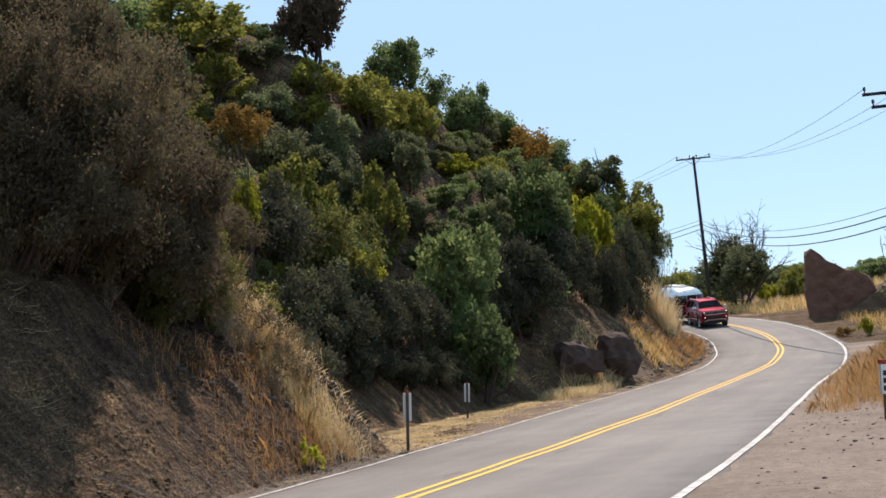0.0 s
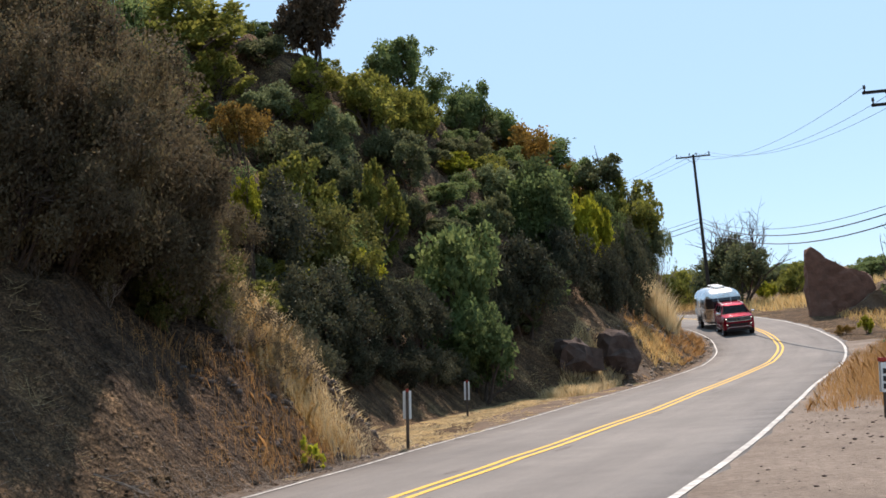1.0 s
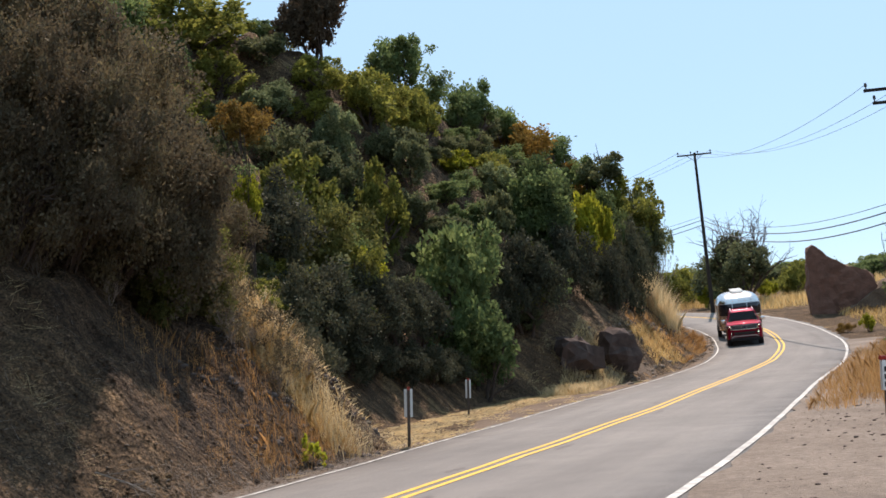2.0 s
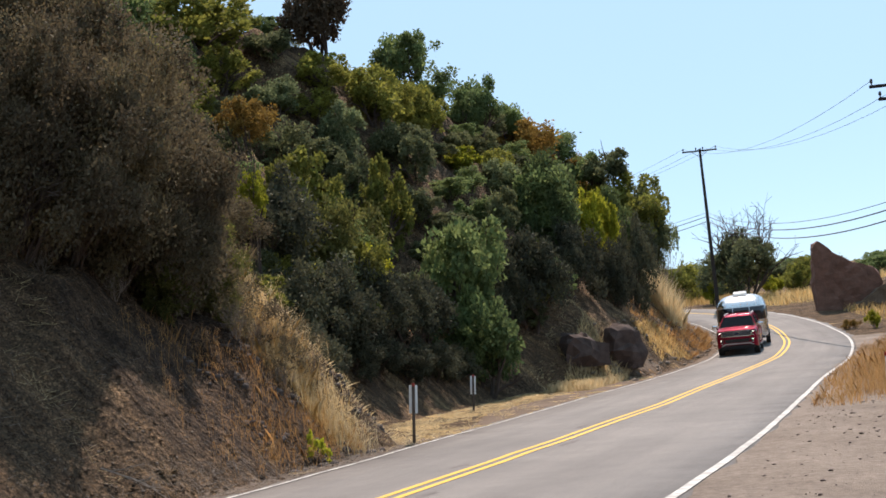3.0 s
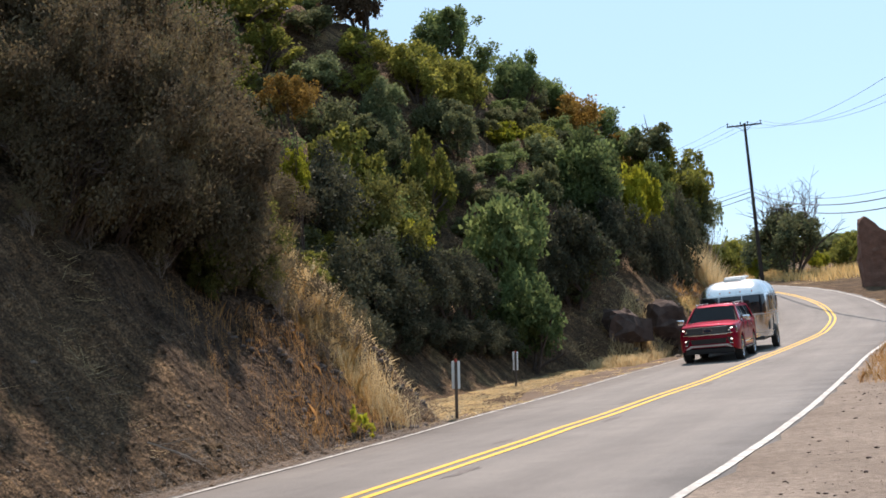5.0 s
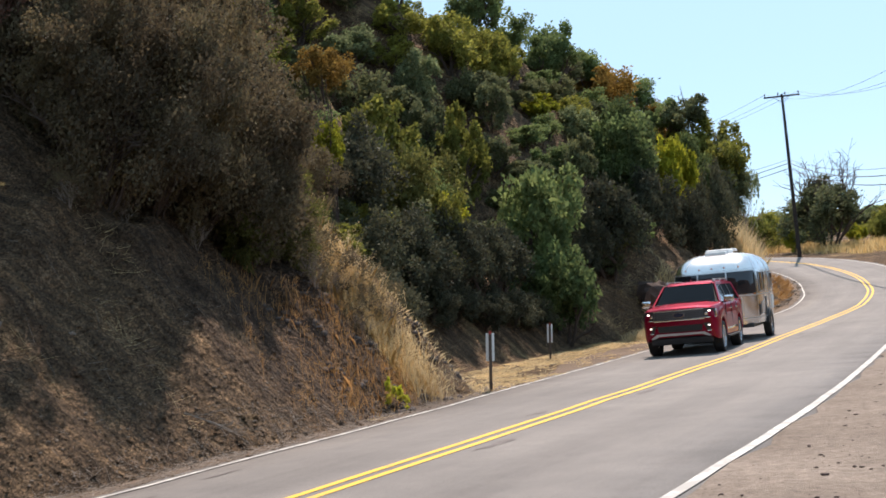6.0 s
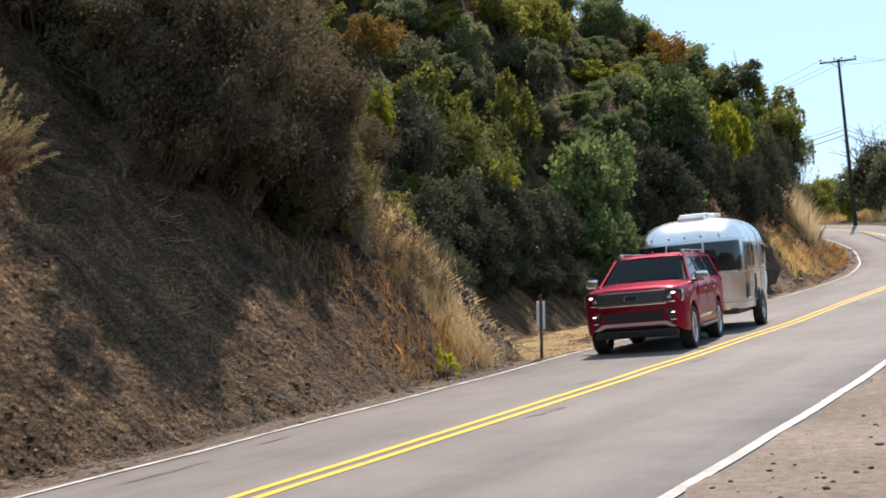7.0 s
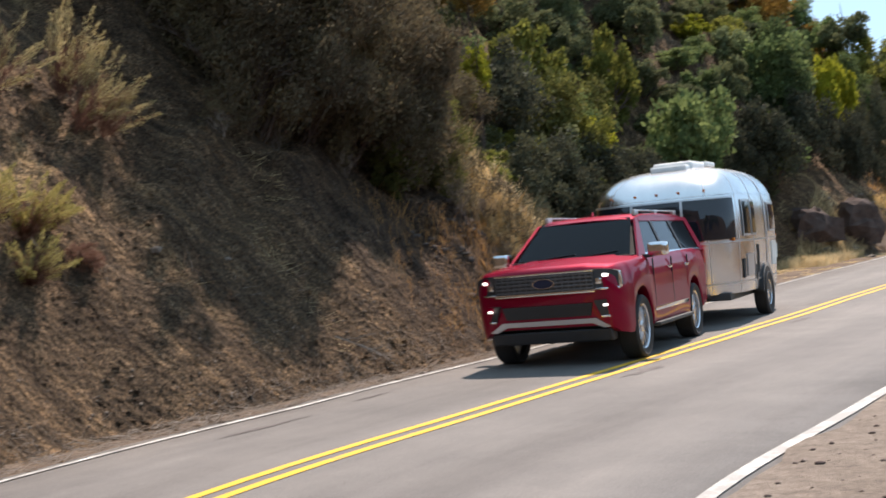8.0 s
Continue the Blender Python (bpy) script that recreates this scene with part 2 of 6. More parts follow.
def centre_shift(s):
    """Where the painted double line lies, to the left of the middle."""
    return np.interp(s, [8, 11, 13, 15, 17, 19.5, 22, 26, 31, 38, 48, 56, 62, 70, 80], [0.04, 0.06, 0.11, 0.2, 0.31, 0.4, 0.28, 0.2, 0.0, 0.0, -0.1, -0.25, -0.05, 0.2, 0.22])


def along(points, step):
    """Catmull-Rom through points, sampled about every step metres."""
    p = [np.array(q, float) for q in points]
    p = [2 * p[0] - p[1], *p, 2 * p[-1] - p[-2]]
    out = []
    for a, b, c, e in zip(p, p[1:], p[2:], p[3:]):
        n = max(2, int(np.linalg.norm(c - b) / step))
        for k in range(n):
            u = k / n
            out.append(0.5 * (2 * b + (c - a) * u + (2 * a - 5 * b + 4 * c - e) * u * u + (3 * b - a - 3 * c + e) * u ** 3))
    out.append(p[-2])
    return np.array(out)


MID = along(ROAD, 0.5)
TANGENT = np.gradient(MID, axis=0)
TANGENT /= np.linalg.norm(TANGENT[:, :2], axis=1)[:, None]
LEFT = np.stack([-TANGENT[:, 1], TANGENT[:, 0]], 1)
MID_Y = MID[:, 1]


def smooth(a, b, x):
    u = np.clip((x - a) / (b - a), 0, 1)
    return u * u * (3 - 2 * u)


def ripple(x, y, size, seed):
    """Cheap smooth noise in -1..1, from sums of sines."""
    r = np.random.RandomState(seed)
    total = np.zeros_like(x)
    for k in range(7):
        a, f, ph = r.uniform(0, 6.28), r.uniform(0.6, 1.9) / size, r.uniform(0, 6.28)
        total += np.sin(6.28 * f * (x * np.cos(a) + y * np.sin(a)) + ph)
    return total / 3.5


def road_frame(x, y):
    """Signed distance to the left of the road's middle, road height there, and y of the nearest point of the middle."""
    e, z, s = np.empty_like(x), np.empty_like(x), np.empty_like(x)
    for i in range(0, len(x), 4000):
        dx, dy = x[i:i + 4000, None] - MID[None, :, 0], y[i:i + 4000, None] - MID[None, :, 1]
        k = np.argmin(dx * dx + dy * dy, 1)
        j = np.arange(len(k))
        ex, ey = dx[j, k], dy[j, k]
        side = ex * LEFT[k, 0] + ey * LEFT[k, 1]
        e[i:i + 4000] = np.sign(side) * np.hypot(ex, ey)
        lead = np.clip(ex * TANGENT[k, 0] + ey * TANGENT[k, 1], -0.6, 0.6)
        z[i:i + 4000], s[i:i + 4000] = MID[k, 2] + lead * TANGENT[k, 2], MID[k, 1] + lead * TANGENT[k, 1]
    return e, z, s


def land(x, y):
    """Height of the ground at x, y (arrays)."""
    e, z, s = road_frame(x, y)
    # the hill on the left: a cut bank, with a cove behind the spur and a low end at the bend
    cove = 3.6 * smooth(22.6, 27.5, s) * (1 - smooth(41, 50, s))
    toe = left_half(s) + 0.7 + cove + 0.25 * ripple(x * 0 + s, y * 0, 5, 3) + 0.5 * smooth(50, 60, s)
    d = np.maximum(e - toe, 0)
    steep = 1.18 + 0.22 * smooth(48, 62, s)
    cap = 14 - 5.0 * smooth(46, 60, s)
    bank = steep * np.minimum(d, cap) + 0.25 * np.clip(d - cap, 0, 14)
    bank = bank * (1 - 0.6 * smooth(84, 100, s)) 
    bank *= 1 - 0.92 * smooth(0, 26, s - 96) * 1.0
    rough = smooth(0.1, 2.0, d)
    bank += rough * (0.28 * ripple(x, y, 4.0, 5) + 0.14 * ripple(x, y, 1.4, 6) + 0.05 * ripple(x, y, 0.6, 8))
    # gullies that run down the cut
    gully = 0.12 * ripple(s, 0.25 * e, 1.3, 41) + 0.05 * ripple(s, 0.4 * e, 0.55, 42)
    bank += rough * (1 - smooth(3.0, 6.0, d)) * gully
    # the right side: flat shoulder, a low rise behind the grass, a bank by the rock
    f = np.maximum(-e - HALF - 0.5, 0)
    rise = 0.9 * smooth(4, 12, f) * smooth(16, 28, s) * (1 - smooth(60, 72, s)) + 2.6 * smooth(5.0, 13, f) * smooth(66, 76, s) * (1 - smooth(88, 100, s))
    rise += 0.05 * ripple(x, y, 3.0, 9) * smooth(0.2, 1.5, f)
    edge = np.where(e > 0, left_half(s), right_half(s))
    under = -0.018 - 0.09 * smooth(0.25, 0.8, edge - np.abs(e))
    # unseen wooded slopes, added behind the camera to darken reflections
    rise += 15 * smooth(-16, -60, y) * smooth(7, 22, np.abs(e)) * (1 - smooth(200, 320, np.hypot(x, y)))
    far = np.hypot(x, y)
    level = z + bank + rise + under
    away = smooth(150, 420, far)
    return level * (1 - away) + away * (-1.0 + 1.5 * ripple(x, y, 160, 12))


def land_at(x, y):
    return float(land(np.array([float(x)]), np.array([float(y)]))[0])
# ---- building helpers ----
def mesh_object(name, verts, faces, mat, parent=None, smooth_shade=False):
    me = bpy.data.meshes.new(name)
    me.from_pydata([tuple(v) for v in verts], [], [tuple(f) for f in faces])
    if smooth_shade:
        me.shade_smooth()
    me.materials.append(mat)
    ob = new(name, me)
    ob.parent = parent
    return ob


def array_mesh(name, verts, faces, mat):
    """A mesh from numpy arrays: verts (n, 3), faces (m, 3) or (m, 4)."""
    me = bpy.data.meshes.new(name)
    k = faces.shape[1]
    me.vertices.add(len(verts))
    me.vertices.foreach_set("co", np.asarray(verts, np.float32).ravel())
    me.loops.add(faces.size)
    me.loops.foreach_set("vertex_index", faces.astype(np.int32).ravel())
    me.polygons.add(len(faces))
    me.polygons.foreach_set("loop_start", np.arange(0, faces.size, k, dtype=np.int32))
    me.update(calc_edges=True)
    me.materials.append(mat)
    return me


def part(name, bm, mat, parent=None, label="", smooth_shade=True):
    me = bpy.data.meshes.new(name)
    bm.to_mesh(me)
    bm.free()
    if smooth_shade:
        me.shade_smooth()
        me.set_sharp_from_angle(angle=radians(38))
    me.materials.append(mat)
    ob = new(name, me)
    ob.parent = parent
    return tagged(ob, label)


# ---- ground and road ----
def steps(*stretches):
    out = []
    for a, b, s in stretches:
        out += list(np.arange(a, b - 1e-6, s))
    return np.array(out + [stretches[-1][1]])


def build_ground():
    xs = steps((-2500, -400, 300), (-400, -60, 20), (-60, -20, 1.5), (-20, -12, 0.5), (-12, -1, 0.11), (-1, 34, 0.4), (34, 70, 2), (70, 400, 22), (400, 2500, 300))
    ys = steps((-2500, -400, 300), (-400, -40, 20), (-40, 4, 1.5), (4, 8, 0.5), (8, 30, 0.11), (30, 105, 0.4), (105, 160, 2), (160, 400, 20), (400, 2800, 300))
    gx, gy = np.meshgrid(xs, ys)
    x, y = gx.ravel(), gy.ravel()
    z = land(x, y)
    ny, nx = gx.shape
    k = np.arange(ny * nx).reshape(ny, nx)
    quads = np.stack([k[:-1, :-1], k[:-1, 1:], k[1:, 1:], k[1:, :-1]], -1).reshape(-1, 4)
    me = array_mesh("ground", np.stack([x, y, z], 1), quads, GROUND)
    me.shade_smooth()
    tagged(new("ground", me), "dry brown earth hillside and verge with straw patches", "ground", kind="structure")


def ribbon(name, offset, width, lift, mat, start=0, stop=None):
    """A strip that follows the road's middle, offset to its left."""
    c, lf = MID[start:stop], LEFT[start:stop]
    verts, faces = [], []
    for i, (p, q) in enumerate(zip(c, lf)):
        mid = float(offset(p[1]))
        for e in (mid - width / 2, mid + width / 2):
            verts.append((p[0] + q[0] * e, p[1] + q[1] * e, p[2] + lift))
        if i:
            k = 2 * i
            faces.append((k - 2, k, k + 1, k - 1))
    return mesh_object(name, verts, faces, mat)


def build_road():
    verts, faces = [], []
    outline = [(-1, -0.25), (-1, -0.012), (-0.6, -0.003), (0, -0.002), (0.6, -0.003), (1, -0.012), (1, -0.25)]
    for i, (p, q) in enumerate(zip(MID, LEFT)):
        for u, h in outline:
            w = float(right_half(p[1]) if u < 0 else left_half(p[1])) + 0.30 + (0.06 * (math.sin(i * 0.7 + u) + math.sin(i * 1.9 + 2 * u) + random.uniform(-1, 1)) if abs(u) == 1 else 0)
            verts.append((p[0] + q[0] * u * w, p[1] + q[1] * u * w, p[2] + h))
        if i:
            k = len(outline) * i
            for j in range(len(outline) - 1):
                faces.append((k - 7 + j, k + j, k + j + 1, k - 6 + j))
    road = mesh_object("road", verts, faces, ASPHALT, smooth_shade=True)
    uv = road.data.uv_layers.new(name="lanes")
    lateral = [0, 0, 0.4, 1, 1.6, 2, 2]
    for loop in road.data.loops:
        uv.data[loop.index].uv = (3.8 * lateral[loop.vertex_index % 7], 0.5 * (loop.vertex_index // 7))
    tagged(road, "worn grey two-lane asphalt road curving round a hill", "road", kind="structure")
    for e in (-0.125, 0.125):
        line = ribbon("yellow_line", lambda q, e=e: centre_shift(q) + e, 0.11, 0.004, YELLOW_PAINT)
        tagged(line, "solid yellow painted centre line on asphalt", "road marking", "double centre line", "structure")
    for way, wide, paint in ((lambda q: -right_half(q), 0.12, WORN_PAINT), (left_half, 0.075, WHITE_PAINT)):
        line = ribbon("white_line", way, wide, 0.002, paint)
        tagged(line, "worn white painted edge line on asphalt", "road marking", "edge lines", "structure")


def patch_road():
    """Dark tar repairs, ragged at the rim, beside the centre line."""
    rnd = random.Random(5)
    for y, e, ln, wd in ((14.2, -0.42, 0.9, 0.16), (17.9, 0.45, 0.7, 0.14), (20.6, -0.40, 1.2, 0.18), (24.6, 0.42, 0.9, 0.14), (29.0, -0.42, 1.4, 0.18), (33.5, 0.44, 1.3, 0.16), (39.0, -0.45, 1.6, 0.2),
                         (46.0, 0.46, 1.6, 0.2), (10.8, 1.9, 1.1, 0.10), (12.4, 2.1, 0.9, 0.08)):
        i = int(np.argmin(np.abs(MID_Y - y)))
        t, q = Vector(TANGENT[i]), Vector((*LEFT[i], 0))
        n = 22
        at = Vector(MID[i]) + q * (e + float(centre_shift(y))) + Vector((0, 0, 0.001))
        rim = []
        for k in range(n):
            a = 6.28319 * k / n
            w = rnd.uniform(0.4, 1.3)
            rim.append(at + t * (0.55 * ln * math.cos(a) * w) + q * (0.5 * wd * math.sin(a) * w))
        ob = mesh_object("tar_patch", [at] + rim, [(0, k + 1, (k + 1) % n + 1) for k in range(n)], TAR)
        tagged(ob, "dark ragged tar repair on the asphalt", "road patch", "tar repairs", "structure")


build_ground()
build_road()
patch_road()
# ---- plants ----
def unit_rows(v):
    return v / (np.linalg.norm(v, axis=1)[:, None] + 1e-9)


def crown_mesh(name, seed, leaves, leaf_size, lobes, mat, spread=0.16, up=0.35, long_leaf=1.8):
    """A crown of single leaves: a few boughs, each with its own tufts, with gaps between. About 1 wide each way, its middle 0.75 above the root."""
    r = np.random.RandomState(seed)
    boughs = max(5, lobes // 4)
    # boughs spread evenly round a dome
    k = np.arange(boughs) + 0.5
    high = 1 - 1.55 * k / boughs
    turn = k * 2.39996 + r.uniform(0, 6.283)
    flat = np.sqrt(np.maximum(0, 1 - high ** 2))
    bough_at = np.stack([flat * np.cos(turn), flat * np.sin(turn), high], 1) * r.uniform(0.36, 0.72, (boughs, 1)) + r.normal(0, 0.07, (boughs, 3))
    bough_r = r.uniform(0.30, 0.48, boughs)
    tufts = boughs * 9
    of = np.arange(tufts) % boughs
    out = unit_rows(r.normal(size=(tufts, 3)) + np.array([0, 0, 0.45]) + 0.5 * bough_at[of])
    tuft_at = bough_at[of] + out * (bough_r[of] * r.uniform(0.45, 1.08, tufts))[:, None]
    tuft_r = bough_r[of] * r.uniform(0.28, 0.58, tufts)
    share = tuft_r ** 1.6 * r.uniform(0.5, 1.5, tufts)
    pick = r.choice(tufts, leaves, p=share / share.sum())
    way = unit_rows(r.normal(size=(leaves, 3)))
    way[:, 2] += up * r.uniform(0, 1, leaves)
    way = unit_rows(way)
    shell = 1 - np.abs(r.normal(0, 1.6 * spread, leaves)) + (r.uniform(0, 1, leaves) > 0.9) * r.uniform(0, 0.7, leaves)
    at = tuft_at[pick] + way * (tuft_r[pick] * shell)[:, None]
    at[:, 2] += 0.75
    keep = at[:, 2] > 0.02
    at, way = at[keep], way[keep]
    n = len(at)
    tip = unit_rows(way + r.normal(0, 0.7, (n, 3)))
    side = unit_rows(np.cross(tip, r.normal(size=(n, 3))))
    size = leaf_size * r.uniform(0.6, 1.5, (n, 1))
    a, b = at - tip * size * 0.5 * long_leaf, at + tip * size * 0.5 * long_leaf
    v = np.stack([a, at + side * size * 0.5, b, at - side * size * 0.5], 1).reshape(-1, 3)
    return array_mesh(name, v, np.arange(4 * n).reshape(n, 4), mat)


def limb(bm, a, b, ra, rb, sides=6):
    a, b = Vector(a), Vector(b)
    q = (b - a).to_track_quat("Z", "Y")
    rings = []
    for p, rr in ((a, ra), (b, rb)):
        rings.append([bm.verts.new(p + q @ Vector((rr * math.cos(6.2832 * k / sides), rr * math.sin(6.2832 * k / sides), 0))) for k in range(sides)])
    for k in range(sides):
        bm.faces.new((rings[0][k], rings[0][(k + 1) % sides], rings[1][(k + 1) % sides], rings[1][k]))
    bm.faces.new(rings[1])


def branching(bm, rnd, at, way, length, radius, depth, kinks=2, spread=0.6):
    """A limb that bends, thins and forks."""
    p, w = Vector(at), Vector(way).normalized()
    for k in range(kinks):
        w2 = (w + Vector((rnd.uniform(-1, 1), rnd.uniform(-1, 1), rnd.uniform(-0.6, 0.8))) * 0.28).normalized()
        q = p + w2 * length / kinks
        limb(bm, p, q, radius * (1 - 0.35 * k / kinks), radius * (1 - 0.35 * (k + 1) / kinks), 6 if radius > 0.03 else 4)
        p, w = q, w2
        if depth > 0:
            for _ in range(2 if k == kinks - 1 else 1):
                turn = Vector((rnd.uniform(-1, 1), rnd.uniform(-1, 1), rnd.uniform(-0.5, 0.9)))
                branching(bm, rnd, p, w + turn * spread * 1.3, length * rnd.uniform(0.55, 0.75), radius * 0.58, depth - 1, kinks, spread)


def wood_mesh(name, seed, mat, stems=3, depth=2, length=0.6, radius=0.05, spread=0.6):
    rnd = random.Random(seed)
    bm = bmesh.new()
    for k in range(stems):
        a = rnd.uniform(0, 6.28)
        lean = rnd.uniform(0.1, 0.6)
        branching(bm, rnd, (0.05 * math.cos(a), 0.05 * math.sin(a), -0.1), (lean * math.cos(a), lean * math.sin(a), 1), length, radius, depth, 2, spread)
    me = bpy.data.meshes.new(name)
    bm.to_mesh(me)
    bm.free()
    me.materials.append(mat)
    return me


# species: leaves, leaf size, lobes, inward spread, category, label
SPECIES = {
    "oak": (6500, 0.050, 34, 0.20, "tree", "dark green scrub oak with small leathery leaves on the hillside"),
    "olive": (6500, 0.048, 36, 0.22, "bush", "yellow-olive chaparral bush lit from behind on the hillside"),
    "sage": (6500, 0.044, 40, 0.22, "bush", "grey-green chaparral bush on the hillside"),
    "rust": (6000, 0.045, 36, 0.22, "bush", "rust-brown drying bush on the hillside"),
    "yellow": (4500, 0.060, 26, 0.24, "bush", "bright yellow-green leafy bush on the hillside"),
    "dark": (6500, 0.050, 32, 0.22, "bush", "dark shaded green bush low on the hillside"),
    "thicket": (15000, 0.032, 46, 0.24, "tree", "dense evergreen thicket at the foot of the slope, leaves coloured dark as if in shade"),
    "green_thicket": (15000, 0.032, 40, 0.24, "tree", "dense green scrub tree at the foot of the slope"),
    "olive_thicket": (14000, 0.032, 40, 0.26, "tree", "dense olive-green scrub tree at the foot of the slope"),
    "brush": (46000, 0.019, 72, 0.4, "bush", "dark brown half-dry twiggy brush on the steep bank"),
    "redbrush": (9000, 0.030, 44, 0.32, "bush", "dark reddish dry brush on the shaded bank"),
    "conifer": (13000, 0.042, 40, 0.3, "tree", "brownish conifer on the ridge of the hill"),
}
MODELS = {}


def species_meshes(kind):
    if kind not in MODELS:
        leaves, size, lobes, spread, category, label = SPECIES[kind]
        MODELS[kind] = [
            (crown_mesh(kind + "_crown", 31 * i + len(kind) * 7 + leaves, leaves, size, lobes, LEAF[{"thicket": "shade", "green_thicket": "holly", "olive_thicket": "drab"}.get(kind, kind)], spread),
             wood_mesh(kind + "_wood", 5 * i + len(kind), BARK, 10, 3, 0.6, 0.02) if "brush" in kind else wood_mesh(kind + "_wood", 5 * i + len(kind), BARK, 3, 2))
            for i in range(2)]
    return MODELS[kind]


def plant(kind, x, y, rx, rz, rnd, lean=0, stem=0.0):
    """stem: metres of bare trunk below the crown."""
    leaves, size, lobes, spread, category, label = SPECIES[kind]
    crown, wood = species_meshes(kind)[rnd.randrange(2)]
    ob = new("scrub_oak" if kind == "oak" else "conifer" if kind == "conifer" else "hillside_bush")
    ob.matrix_basis = pose(x, y, land_at(x, y) + stem - (0.22 * rz if "brush" in kind else 0.34 * rz if "thicket" in kind else 0.15 * rz), 0, lean, 0) @ Matrix.Rotation(rnd.uniform(0, 6.283), 4, "Z") @ Matrix.Diagonal((rx, rx, rz, 1))
    tagged(ob, label, category, "chaparral on the hill")
    for n, me in (("crown", crown), ("trunk", wood)):
        p = new(n, me)
        p.parent = ob
        if n == "trunk" and stem:
            p.location.z = -stem / rz
            p.scale.z = 1 + stem / rz / 0.7
    return ob


# x, y, half width, half height
HILL = {
    "oak": [(0.2, 45.6, 2.0, 3.4), (0.8, 43.8, 1.6, 2.3), (4.4, 54.4, 1.78, 2.41), (2.1, 62.7, 1.6, 1.9), (0.0, 60.4, 1.43, 1.28), (1.6, 61.5, 1.3, 1.45),
            (3.9, 66.9, 1.4, 1.5), (-11.2, 42.7, 1.79, 1.79), (-1.3, 59.2, 1.75, 2.1)],
    "olive": [(-4.7, 40.4, 1.67, 2.37), (-2.5, 47.0, 1.21, 2.42), (-2.5, 52.8, 1.7, 1.87), (-0.4, 56.1, 1.19, 1.58), (-4.7, 52.4, 1.49, 1.12), (-8.6, 49.0, 1.42, 1.18),
              (9.0, 73.5, 1.38, 1.55), (-9.4, 49.9, 3.02, 1.97)],
    "olive_thicket": [(-8.4, 25.6, 1.6, 1.9), (-7.4, 27.6, 1.5, 1.8), (-10.6, 26.4, 1.9, 2.0)],
    "green_thicket": [(-10.0, 23.4, 1.7, 1.9), (-9.4, 29.4, 1.8, 2.0), (-12.2, 22.0, 1.8, 2.0)],
    "sage": [(-4.0, 49.8, 1.22, 1.69), (-6.5, 49.9, 1.33, 1.14), (2.7, 56.6, 1.19, 1.19)],
    "rust": [(-7.4, 47.6, 1.18, 1.25), (4.8, 66.3, 2.3, 2.0), (8.2, 76.3, 1.7, 1.75)],
    "yellow": [(-6.3, 39.6, 0.6, 1.27), (7.4, 60.2, 1.13, 2.4), (-3.1, 43.0, 0.9, 1.0), (0.9, 55.9, 1.18, 0.92)],
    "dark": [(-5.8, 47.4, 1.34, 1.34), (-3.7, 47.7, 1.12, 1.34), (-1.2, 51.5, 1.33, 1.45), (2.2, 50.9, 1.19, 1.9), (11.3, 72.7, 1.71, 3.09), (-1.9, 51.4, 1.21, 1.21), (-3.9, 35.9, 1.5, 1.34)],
    "brush": [(-7.1, 21.6, 1.7, 2.6), (-7.7, 19.8, 1.4, 2.3), (-8.0, 22.6, 2.0, 2.1), (-6.0, 23.6, 2.0, 2.3), (-9.2, 20.4, 1.9, 1.8), (-5.2, 26.2, 1.2, 1.1)],
    "redbrush": [(-8.4, 18.6, 1.2, 1.6), (-9.2, 17.6, 1.1, 1.1), (-10.4, 18.4, 1.3, 1.3), (-6.2, 22.9, 0.9, 0.8), (-6.95, 13.2, 0.28, 0.24)],
    "conifer": [(-5.0, 55.6, 2.2, 2.9)],
}


